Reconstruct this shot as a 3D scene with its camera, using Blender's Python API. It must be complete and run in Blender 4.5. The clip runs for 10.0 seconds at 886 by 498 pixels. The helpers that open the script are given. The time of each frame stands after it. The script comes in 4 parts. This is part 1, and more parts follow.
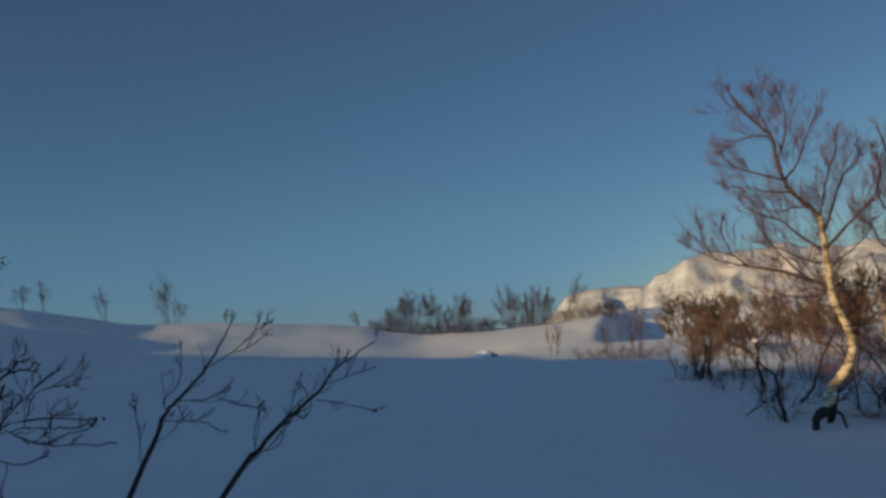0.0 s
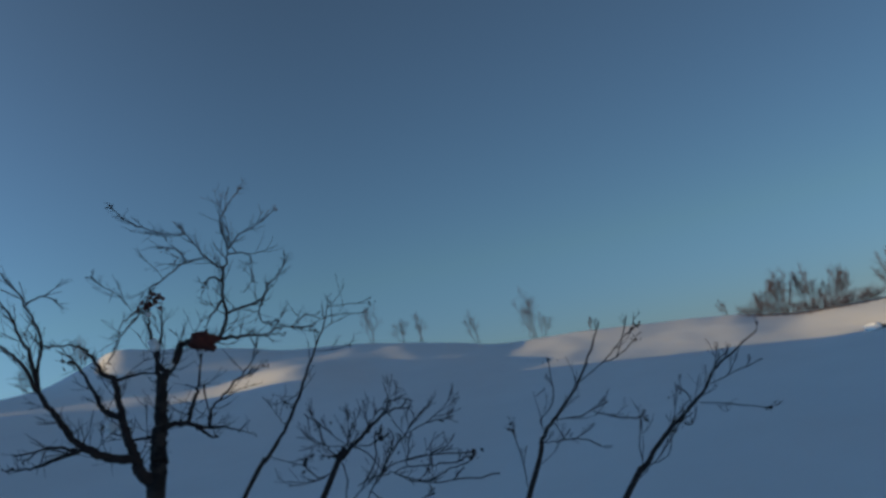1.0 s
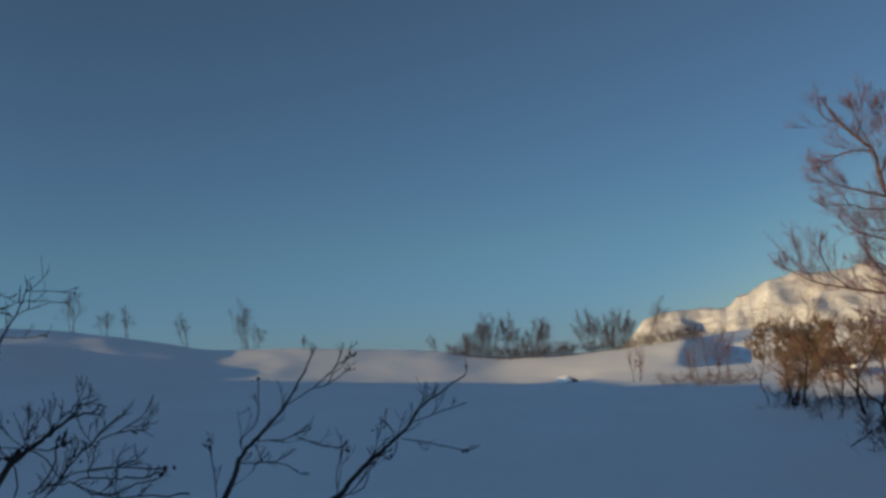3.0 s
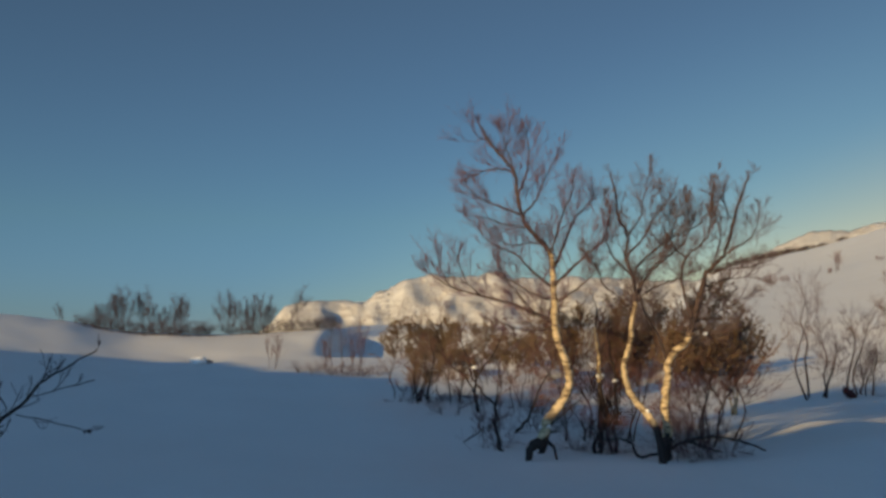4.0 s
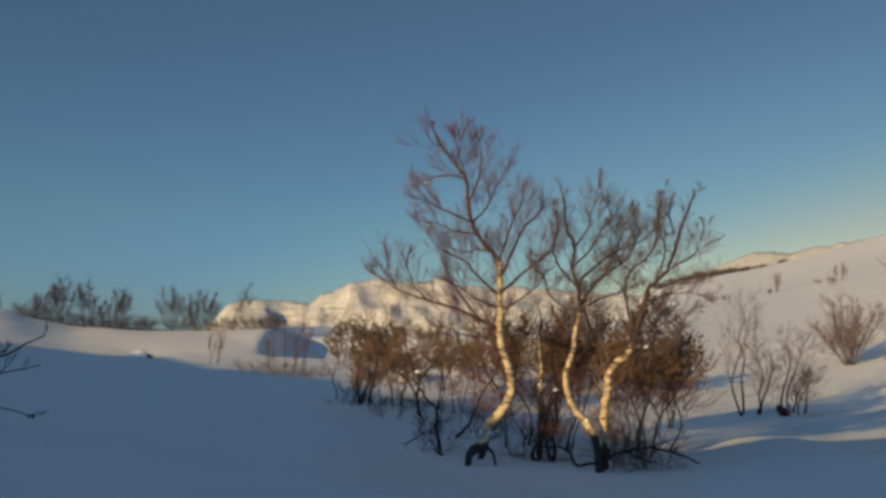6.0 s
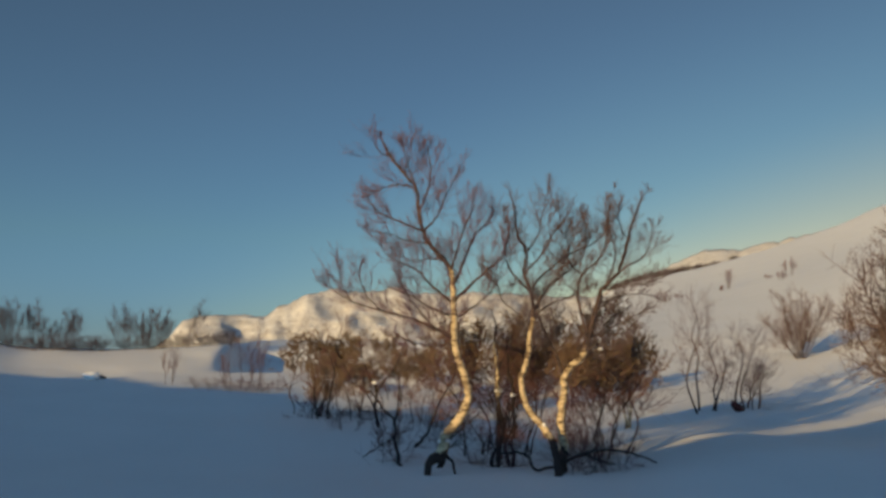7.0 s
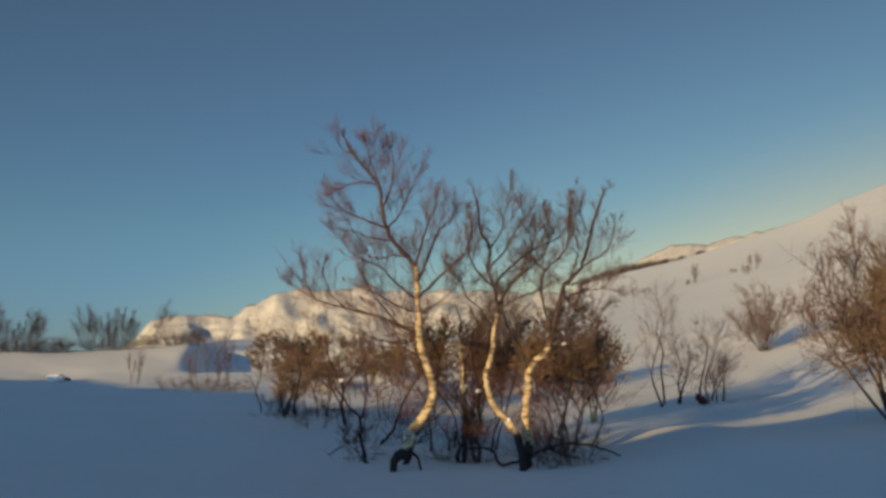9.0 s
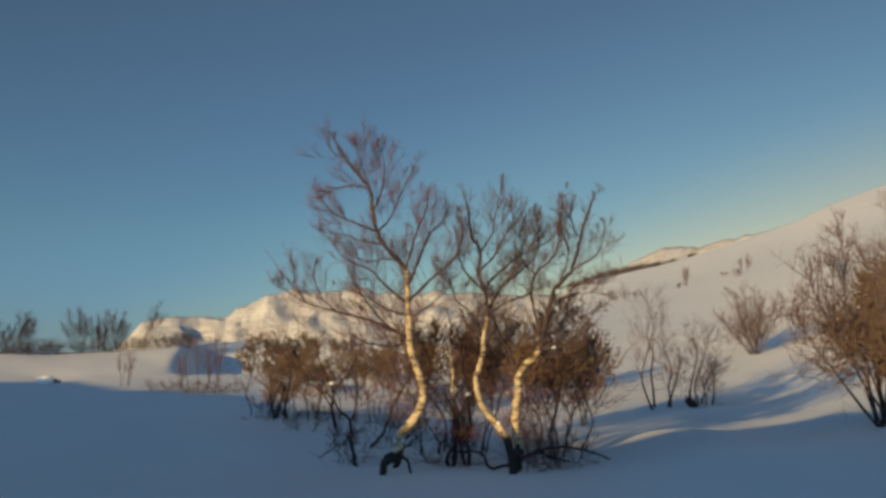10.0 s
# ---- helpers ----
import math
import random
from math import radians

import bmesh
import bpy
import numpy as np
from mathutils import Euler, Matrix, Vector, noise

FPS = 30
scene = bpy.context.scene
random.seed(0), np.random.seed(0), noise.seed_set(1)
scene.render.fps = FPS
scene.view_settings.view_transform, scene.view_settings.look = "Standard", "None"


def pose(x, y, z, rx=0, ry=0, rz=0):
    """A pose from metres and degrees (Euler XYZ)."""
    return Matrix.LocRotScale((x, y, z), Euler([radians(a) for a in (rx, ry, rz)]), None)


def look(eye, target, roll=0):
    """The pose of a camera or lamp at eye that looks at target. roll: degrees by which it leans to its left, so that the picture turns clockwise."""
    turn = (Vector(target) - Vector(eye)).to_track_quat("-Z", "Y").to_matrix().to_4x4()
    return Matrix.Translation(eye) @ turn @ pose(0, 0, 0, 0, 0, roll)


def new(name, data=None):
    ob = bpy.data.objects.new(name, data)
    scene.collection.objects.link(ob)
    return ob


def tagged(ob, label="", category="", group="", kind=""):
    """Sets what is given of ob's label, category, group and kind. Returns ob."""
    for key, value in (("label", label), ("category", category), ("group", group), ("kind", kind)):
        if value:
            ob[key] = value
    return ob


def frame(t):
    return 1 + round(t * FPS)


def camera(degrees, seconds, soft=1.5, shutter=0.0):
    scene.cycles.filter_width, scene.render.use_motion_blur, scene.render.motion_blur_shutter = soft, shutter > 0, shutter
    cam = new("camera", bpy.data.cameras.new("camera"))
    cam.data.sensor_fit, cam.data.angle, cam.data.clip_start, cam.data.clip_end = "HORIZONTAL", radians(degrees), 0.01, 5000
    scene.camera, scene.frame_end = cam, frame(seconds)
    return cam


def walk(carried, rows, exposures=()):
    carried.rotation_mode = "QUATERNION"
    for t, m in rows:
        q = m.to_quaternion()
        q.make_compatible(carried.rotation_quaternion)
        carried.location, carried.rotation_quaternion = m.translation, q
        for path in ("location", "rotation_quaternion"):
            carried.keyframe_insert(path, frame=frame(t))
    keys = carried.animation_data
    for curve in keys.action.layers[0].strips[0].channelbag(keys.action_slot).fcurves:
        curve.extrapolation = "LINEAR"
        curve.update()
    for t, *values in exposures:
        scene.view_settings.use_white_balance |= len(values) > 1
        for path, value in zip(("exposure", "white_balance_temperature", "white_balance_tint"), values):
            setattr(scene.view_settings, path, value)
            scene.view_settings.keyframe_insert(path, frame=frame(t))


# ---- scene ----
# The camera stands on the snow and pans by hand, first to the left, then to the right.
LENS = 48.0
ROWS = [  # seconds, place, heading to the left, tilt up, lean
    (0, 0.061, -0.288, 1.448, -0.14, 5.27, -3.56),
    (0.2, 0.084, -0.253, 1.451, 1.37, 5.29, -4.37),
    (0.5, 0.093, -0.170, 1.447, 1.30, 6.36, -3.93),
    (0.7, 0.047, -0.124, 1.440, 2.63, 6.65, -3.20),
    (0.8, 0.070, -0.085, 1.460, 4.17, 6.31, -4.26),
    (0.9, 0.025, -0.068, 1.481, 12.04, 6.76, -7.48),
    (1, -0.001, 0.019, 1.471, 19.83, 7.89, -10.67),
    (1.5, -0.025, 0.079, 1.483, 21.76, 8.15, -11.05),
    (2, -0.034, 0.074, 1.480, 20.96, 8.58, -10.67),
    (2.3, -0.022, 0.065, 1.480, 19.86, 8.60, -10.45),
    (2.4, -0.026, 0.014, 1.513, 14.53, 5.48, -7.26),
    (2.5, -0.022, 0.005, 1.512, 13.06, 7.63, -6.97),
    (2.7, -0.021, 0.060, 1.500, 11.79, 7.62, -6.24),
    (3.8, -0.054, 0.104, 1.512, -19.51, 5.82, 1.82),
    (4, -0.051, 0.135, 1.514, -15.98, 5.50, 0.73),
    (4.2, -0.030, 0.156, 1.513, -14.13, 5.24, 0.28),
    (4.5, -0.035, 0.158, 1.509, -13.67, 5.40, 0.10),
    (5, -0.083, 0.103, 1.508, -17.85, 5.13, 1.78),
    (5.5, -0.113, 0.074, 1.497, -17.40, 5.57, 1.72),
    (5.7, -0.103, 0.063, 1.485, -18.59, 5.69, 2.88),
    (7, -0.053, 0.052, 1.510, -21.57, 6.44, 0.75),
    (7.5, 0.003, 0.006, 1.509, -23.32, 5.99, -0.80),
    (8, 0.013, -0.016, 1.518, -23.82, 6.47, -0.45),
    (8.5, 0.005, -0.015, 1.514, -23.87, 6.17, -0.16),
    (9, 0.000, 0.000, 1.500, -23.36, 6.30, 0.00),
    (9.5, -0.003, -0.016, 1.510, -23.59, 6.07, 0.03),
    (10, 0.005, -0.029, 1.516, -23.84, 6.42, 0.10),
]


def aim(x, y, z, heading, tilt, lean):
    h, p = radians(heading), radians(tilt)
    way = Vector((-math.sin(h) * math.cos(p), math.cos(h) * math.cos(p), math.sin(p)))
    return look((x, y, z), Vector((x, y, z)) + way, lean)


cam = camera(LENS, 10.0, soft=3.1)
walk(cam, [(t, aim(*rest)) for t, *rest in ROWS], [(0, -0.30, 7400, 14), (0.8, -0.18, 7450, 14), (1.0, -0.05, 7700, 14), (2.3, -0.05, 7700, 14), (2.6, -0.10, 7550, 14), (4.5, -0.14, 8150, 13), (10, -0.09, 8300, 13)])

# ---------------------------------------------------------------- light
SUN_HEIGHT, SHADE_WAY = radians(8.0), radians(60.0)  # the shadows run away to the right
SHADE = Vector((math.sin(SHADE_WAY), math.cos(SHADE_WAY), 0))

world = bpy.data.worlds.new("sky")
scene.world = world
world.use_nodes = True
wn, wl = world.node_tree.nodes, world.node_tree.links
wn.clear()
sky = wn.new("ShaderNodeTexSky")
sky.sky_type, sky.sun_disc = "NISHITA", False
sky.sun_elevation, sky.sun_rotation = SUN_HEIGHT, math.pi + SHADE_WAY
sky.air_density, sky.dust_density, sky.ozone_density, sky.altitude = 1.0, 0.0, 3.2, 900.0
back = wn.new("ShaderNodeBackground")
back.inputs["Strength"].default_value = 0.115
wout = wn.new("ShaderNodeOutputWorld")
# the sky brightens towards the low sun, which stands behind the camera
where = wn.new("ShaderNodeTexCoord")
toward = wn.new("ShaderNodeVectorMath")
toward.operation = "DOT_PRODUCT"
toward.inputs[1].default_value = (-SHADE.x, -SHADE.y, 0.0)
wl.new(where.outputs["Generated"], toward.inputs[0])
glow = wn.new("ShaderNodeMapRange")
glow.interpolation_type = "SMOOTHSTEP"
for slot, value in zip((1, 2, 3, 4), (-0.1, 1.0, 0.82, 2.5)):
    glow.inputs[slot].default_value = value
wl.new(toward.outputs["Value"], glow.inputs[0])
scaled = wn.new("ShaderNodeVectorMath")
scaled.operation = "SCALE"
# clear cold blue low down, and a warm rim over the slope
split = wn.new("ShaderNodeSeparateXYZ")
wl.new(where.outputs["Generated"], split.inputs[0])
cold = wn.new("ShaderNodeValToRGB")
cold.color_ramp.elements.new(0.03)
cold.color_ramp.elements.new(0.12)
for stop, (place, colour) in zip(cold.color_ramp.elements, ((0.0, (0.47, 0.77, 1.62)), (0.03, (0.49, 0.81, 1.43)), (0.12, (0.68, 0.95, 1.15)), (0.4, (0.90, 0.95, 0.98)))):
    stop.position, stop.color = place, (*colour, 1)
wl.new(split.outputs["Z"], cold.inputs["Fac"])
side = wn.new("ShaderNodeVectorMath")
side.operation = "DOT_PRODUCT"
side.inputs[1].default_value = (math.sin(radians(62)), math.cos(radians(62)), -0.9)
wl.new(where.outputs["Generated"], side.inputs[0])
rim = wn.new("ShaderNodeMapRange")
rim.interpolation_type = "SMOOTHSTEP"
for slot, value in zip((1, 2, 3, 4), (0.70, 0.93, 0.0, 1.0)):
    rim.inputs[slot].default_value = value
wl.new(side.outputs["Value"], rim.inputs[0])
wide = wn.new("ShaderNodeMapRange")
wide.interpolation_type = "SMOOTHSTEP"
for slot, value in zip((1, 2, 3, 4), (0.46, 0.82, 0.0, 1.0)):
    wide.inputs[slot].default_value = value
wl.new(side.outputs["Value"], wide.inputs[0])
teal = wn.new("ShaderNodeMix")
teal.data_type = "RGBA"
teal.inputs[7].default_value = (1.10, 1.23, 1.17, 1)
wl.new(wide.outputs[0], teal.inputs[0])
wl.new(cold.outputs["Color"], teal.inputs[6])
tone = wn.new("ShaderNodeMix")
tone.data_type = "RGBA"
tone.inputs[7].default_value = (2.8, 1.52, 0.84, 1)
wl.new(rim.outputs[0], tone.inputs[0])
wl.new(teal.outputs[2], tone.inputs[6])
toned = wn.new("ShaderNodeVectorMath")
toned.operation = "MULTIPLY"
wl.new(sky.outputs["Color"], toned.inputs[0])
wl.new(tone.outputs[2], toned.inputs[1])
wl.new(toned.outputs[0], scaled.inputs[0])
wl.new(glow.outputs[0], scaled.inputs["Scale"])
wl.new(scaled.outputs[0], back.inputs["Color"])
wl.new(back.outputs["Background"], wout.inputs["Surface"])

sun_data = bpy.data.lights.new("sun", "SUN")
sun_data.energy, sun_data.angle, sun_data.color = 4.7, radians(0.22), (1.0, 0.765, 0.38)
sun = new("sun", sun_data)
sun.matrix_world = look(-SHADE * 60 + Vector((0, 0, 60 * math.tan(SUN_HEIGHT))), (0, 0, 0))


# ---------------------------------------------------------------- materials
def shader(name):
    m = bpy.data.materials.new(name)
    m.use_nodes = True
    nt = m.node_tree
    nt.nodes.clear()
    out = nt.nodes.new("ShaderNodeOutputMaterial")
    bsdf = nt.nodes.new("ShaderNodeBsdfPrincipled")
    nt.links.new(bsdf.outputs[0], out.inputs[0])
    coord = nt.nodes.new("ShaderNodeTexCoord")
    return m, nt, bsdf, coord.outputs["Object"]


def noise_of(nt, at, scale, detail=4.0, rough=0.55, stretch=None):
    if stretch:
        mp = nt.nodes.new("ShaderNodeMapping")
        mp.inputs["Scale"].default_value = stretch
        nt.links.new(at, mp.inputs["Vector"])
        at = mp.outputs[0]
    n = nt.nodes.new("ShaderNodeTexNoise")
    n.inputs["Scale"].default_value, n.inputs["Detail"].default_value = scale, detail
    n.inputs["Roughness"].default_value = rough
    nt.links.new(at, n.inputs["Vector"])
    return n.outputs["Fac"]


def ramp(nt, fac, *stops):
    r = nt.nodes.new("ShaderNodeValToRGB")
    while len(r.color_ramp.elements) < len(stops):
        r.color_ramp.elements.new(0.5)
    for e, (p, c) in zip(r.color_ramp.elements, stops):
        e.position, e.color = p, (*c, 1)
    nt.links.new(fac, r.inputs["Fac"])
    return r.outputs["Color"]


def blend(nt, fac, a, b, mode="MIX"):
    n = nt.nodes.new("ShaderNodeMix")
    n.data_type, n.blend_type = "RGBA", mode
    for value, socket in ((fac, n.inputs[0]), (a, n.inputs[6]), (b, n.inputs[7])):
        if isinstance(value, (int, float)):
            socket.default_value = value
        elif isinstance(value, tuple):
            socket.default_value = (*value, 1)
        else:
            nt.links.new(value, socket)
    return n.outputs[2]


def bump(nt, bsdf, fac, strength, distance, under=None):
    b = nt.nodes.new("ShaderNodeBump")
    b.inputs["Strength"].default_value, b.inputs["Distance"].default_value = strength, distance
    nt.links.new(fac, b.inputs["Height"])
    if under:
        nt.links.new(under, b.inputs["Normal"])
    nt.links.new(b.outputs[0], bsdf.inputs["Normal"])
    return b.outputs[0]


def snow_material(name="snow", tint=(0.86, 0.865, 0.845)):
    m, nt, bsdf, at = shader(name)
    drift = noise_of(nt, at, 0.35, 5, 0.6, (1.0, 0.45, 1.0))
    grain = noise_of(nt, at, 38, 3)
    low = tuple(c * 0.93 for c in tint)
    nt.links.new(ramp(nt, drift, (0.3, low), (0.7, tint)), bsdf.inputs["Base Color"])
    bsdf.inputs["Roughness"].default_value = 0.62
    bsdf.inputs["Specular IOR Level"].default_value = 0.25
    ripple = noise_of(nt, at, 1.6, 5, 0.6, (0.28, 1.0, 1.0))
    first = bump(nt, bsdf, ripple, 0.32, 0.11)
    bump(nt, bsdf, grain, 0.25, 0.006, first)
    return m


def mountain_material():
    m, nt, bsdf, at = shader("mountain_snow")
    big = noise_of(nt, at, 0.018, 6, 0.65)
    fine = noise_of(nt, at, 0.09, 6, 0.65, (1.0, 1.0, 3.0))
    rock = ramp(nt, big, (0.50, (0, 0, 0)), (0.64, (1, 1, 1)))
    speck = ramp(nt, fine, (0.47, (0, 0, 0)), (0.60, (1, 1, 1)))
    mask = blend(nt, 1.0, rock, speck, "MULTIPLY")
    snowy = ramp(nt, fine, (0.35, (0.62, 0.58, 0.53)), (0.6, (0.80, 0.77, 0.72)))
    nt.links.new(blend(nt, mask, snowy, (0.22, 0.17, 0.15)), bsdf.inputs["Base Color"])
    bsdf.inputs["Roughness"].default_value = 0.7
    bump(nt, bsdf, fine, 0.7, 5.0)
    return m


def bark_material(name, pale, dark, scale=(6, 6, 26), cut=0.5, dapple=0.0):
    m, nt, bsdf, at = shader(name)
    rings = noise_of(nt, at, 1.0, 4, 0.6, scale)
    blot = noise_of(nt, at, 5.0, 4, 0.6)
    c = ramp(nt, rings, (cut - 0.06, dark), (cut + 0.03, pale))
    c = blend(nt, ramp(nt, blot, (0.45, (0, 0, 0)), (0.7, (0.6, 0.6, 0.6))), c, tuple(0.5 * (a + b) for a, b in zip(pale, dark)))
    if dapple:  # dark patches in the colour: bark marks and the broken shade of twigs
        dapple_noise = noise_of(nt, at, 1.0, 5, 0.65, (9, 9, 4.5))
        c = blend(nt, ramp(nt, dapple_noise, (0.53, (0, 0, 0)), (0.60, (dapple, dapple, dapple))), c, tuple(0.3 * a + 0.7 * b for a, b in zip(pale, dark)))
    nt.links.new(c, bsdf.inputs["Base Color"])
    bsdf.inputs["Roughness"].default_value = 0.8
    bsdf.inputs["Specular IOR Level"].default_value = 0.2
    bump(nt, bsdf, rings, 0.5, 0.01)
    return m


def plain_material(name, a, b, scale, rough=0.8, strength=0.4, distance=0.004):
    m, nt, bsdf, at = shader(name)
    n = noise_of(nt, at, scale, 4)
    isl = nt.nodes.new("ShaderNodeNewGeometry").outputs["Random Per Island"]
    c = ramp(nt, n, (0.3, a), (0.7, b))
    nt.links.new(blend(nt, 0.45, c, ramp(nt, isl, (0.0, a), (1.0, b))), bsdf.inputs["Base Color"])
    bsdf.inputs["Roughness"].default_value = rough
    bsdf.inputs["Specular IOR Level"].default_value = 0.2
    bump(nt, bsdf, n, strength, distance)
    return m


SNOW = snow_material()
MOUNTAIN = mountain_material()
WHITE_BARK = bark_material("birch_bark", (0.63, 0.495, 0.315), (0.10, 0.065, 0.042), cut=0.485, dapple=0.85)
GREY_BARK = bark_material("old_bark", (0.15, 0.12, 0.10), (0.03, 0.024, 0.022), (7, 7, 9))
LIMB_BARK = bark_material("limb_bark", (0.105, 0.070, 0.062), (0.038, 0.028, 0.027), (8, 8, 18))
OLD_BARK = bark_material("gnarled_bark", (0.052, 0.043, 0.039), (0.022, 0.017, 0.016), (9, 9, 14), cut=0.56)
DARK_BARK = plain_material("dark_bark", (0.020, 0.015, 0.015), (0.055, 0.040, 0.036), 30)
TWIG = plain_material("red_twig", (0.10, 0.050, 0.048), (0.24, 0.12, 0.11), 12)
RED_TWIG = plain_material("purple_twig", (0.115, 0.060, 0.080), (0.28, 0.165, 0.195), 12)
GREY_TWIG = plain_material("grey_twig", (0.105, 0.074, 0.078), (0.25, 0.180, 0.180), 12)
CREST_TWIG = plain_material("crest_twig", (0.052, 0.038, 0.046), (0.135, 0.098, 0.112), 12)
# the red twig darkened, shade put into its colour for the saplings
SHADE_TWIG = plain_material("shaded_twig", (0.028, 0.017, 0.018), (0.07, 0.038, 0.036), 20)
BUFF_TWIG = plain_material("buff_twig", (0.11, 0.076, 0.072), (0.25, 0.175, 0.160), 12)
PALE_TWIG = plain_material("pale_twig", (0.15, 0.093, 0.080), (0.33, 0.22, 0.185), 12)
LEAF = plain_material("withered_leaf", (0.125, 0.088, 0.060), (0.27, 0.195, 0.130), 9)
DRY_LEAF = plain_material("dead_leaf", (0.075, 0.020, 0.018), (0.16, 0.046, 0.034), 30)
ROTTEN = plain_material("rotten_wood", (0.045, 0.014, 0.016), (0.11, 0.035, 0.034), 14, distance=0.012)
STONE = plain_material("stone", (0.16, 0.14, 0.13), (0.34, 0.31, 0.29), 6, distance=0.02)


# ---------------------------------------------------------------- the lie of the land
# Heights in metres over a fan of headings (degrees to the left) and distances from where the camera stands.
NEAR_R = [0.0, 6.0, 13.0, 24.0, 33.0, 42.0]
NEAR = {
    75: (0, 0.3, 0.7, 1.6, 2.6, 3.6), 46: (0, 0.15, 0.45, 1.7, 3.05, 4.08), 43: (0, 0.15, 0.42, 1.65, 2.95, 4.25), 41: (0, 0.13, 0.4, 1.6, 2.85, 4.75),
    38.7: (0, 0.12, 0.38, 1.55, 2.78, 5.34), 37: (0, 0.11, 0.36, 1.5, 2.72, 5.18), 32: (0, 0.1, 0.32, 1.4, 2.6, 4.56), 29: (0, 0.1, 0.3, 1.3, 2.5, 4.14),
    26.7: (0, 0.09, 0.28, 1.22, 2.4, 4.03), 24.7: (0, 0.08, 0.25, 1.15, 2.3, 3.88), 21.5: (0, 0.07, 0.22, 1.0, 2.1, 3.48), 18.4: (0, 0.06, 0.2, 0.85, 1.85, 2.99),
    16.9: (0, 0.05, 0.2, 0.8, 1.7, 2.86), 15: (0, 0.05, 0.18, 0.75, 1.6, 2.82), 12: (0, 0.05, 0.17, 0.68, 1.4, 2.71), 9: (0, 0.05, 0.15, 0.6, 1.2, 2.53),
    5: (0, 0.04, 0.14, 0.53, 1.0, 2.27), 1: (0, 0.03, 0.13, 0.5, 0.87, 1.83), -2: (0, 0.03, 0.13, 0.52, 0.88, 1.81), -5: (0, 0.03, 0.13, 0.54, 0.93, 1.90),
    -8.5: (0, 0.03, 0.13, 0.56, 0.97, 2.05), -12: (0, 0.03, 0.13, 0.58, 1.0, 2.2),
    -22: (0, 0.03, 0.13, 0.6, 1.1, 2.2), -32: (0, 0.05, 0.18, 0.65, 1.5, 2.5), -42: (0, 0.08, 0.3, 0.65, 1.8, 3.2),
    -50: (0, 0.1, 0.5, 1.3, 2.6, 4.5), -75: (0, 0.2, 0.7, 1.6, 3.0, 5.0),
}
FAR_R = [60.0, 130.0, 260.0, 900.0, 4000.0]
FAR = {
    75: (4.5, 2, -10, -60, -300), 46: (3.6, 0, -12, -60, -300), 39: (4.6, 0, -12, -60, -300), 25: (3.3, -3, -14, -60, -300),
    9: (1.6, -4, -14, -60, -300), 0: (1.1, -4, -14, -60, -300), -8.5: (2.0, -3, -12, -60, -300), -12: (2.55, -3, -12, -60, -300), -22: (2.7, -2, -10, -50, -300),
    -32: (4.0, 9.6, 20.3, 0, -200), -37: (4.7, 12.0, 25.4, 10, -200), -42: (5.8, 14.8, 31.9, 20, -200), -50: (8, 19, 44, 60, -100),
    -75: (9, 24, 56, 90, 0),
}


def smooth(keys, values, x):
    """A curve without overshoot through the given points."""
    k, v = np.asarray(keys, float), np.asarray(values, float)
    d = np.diff(v) / np.diff(k)
    m = np.zeros_like(v)
    m[0], m[-1] = d[0], d[-1]
    same = d[:-1] * d[1:] > 0
    m[1:-1][same] = 2 * d[:-1][same] * d[1:][same] / (d[:-1] + d[1:])[same]
    x = np.clip(x, k[0], k[-1])
    i = np.clip(np.searchsorted(k, x) - 1, 0, len(k) - 2)
    h = k[i + 1] - k[i]
    t = (x - k[i]) / h
    return ((1 + 2 * t) * (1 - t) ** 2 * v[i] + t * (1 - t) ** 2 * h * m[i]
            + t * t * (3 - 2 * t) * v[i + 1] + t * t * (t - 1) * h * m[i + 1])


RADII = NEAR_R + FAR_R
_nk, _fk = sorted(NEAR), sorted(FAR)
# crest of an unseen added ridge, notched to shape sun and shade on the snow
CASTER_U = [-90, -60, -48, -42, -41, -39.6, -38.6, -37.6, -36.4, -35.2, -34.0, -33.2, -32.0, -31.4, -30.5, -27.7, -24.3, -21.2, -19, -14, -9.4, -8.4, -7.4, -6.6, -5.9, -5.0, 0, 10, 60, 120]
CASTER_H = [0, 6.5, 9.0, 9.45, 9.0, 8.86, 8.58, 8.32, 8.2, 8.04, 7.4, 6.5, 6.5, 7.6, 8.05, 8.15, 8.07, 7.94, 7.87, 7.55, 7.3, 7.0, 6.82, 6.9, 7.5, 8.0, 8.2, 8.0, 6.7, 5.0]


def height(x, y, rough=True):
    """The snow's height at a place."""
    r, a = math.hypot(x, y), math.degrees(math.atan2(-x, y))
    near = [float(smooth(_nk, [NEAR[k][j] for k in _nk], np.array([a]))[0]) for j in range(len(NEAR_R))]
    far = [float(smooth(_fk, [FAR[k][j] for k in _fk], np.array([a]))[0]) for j in range(len(FAR_R))]
    z = smooth(RADII, near + far, np.array([r]))
    return float(extras(np.array([x]), np.array([y]), z)[0]) + (ripple(x, y) if rough else 0)


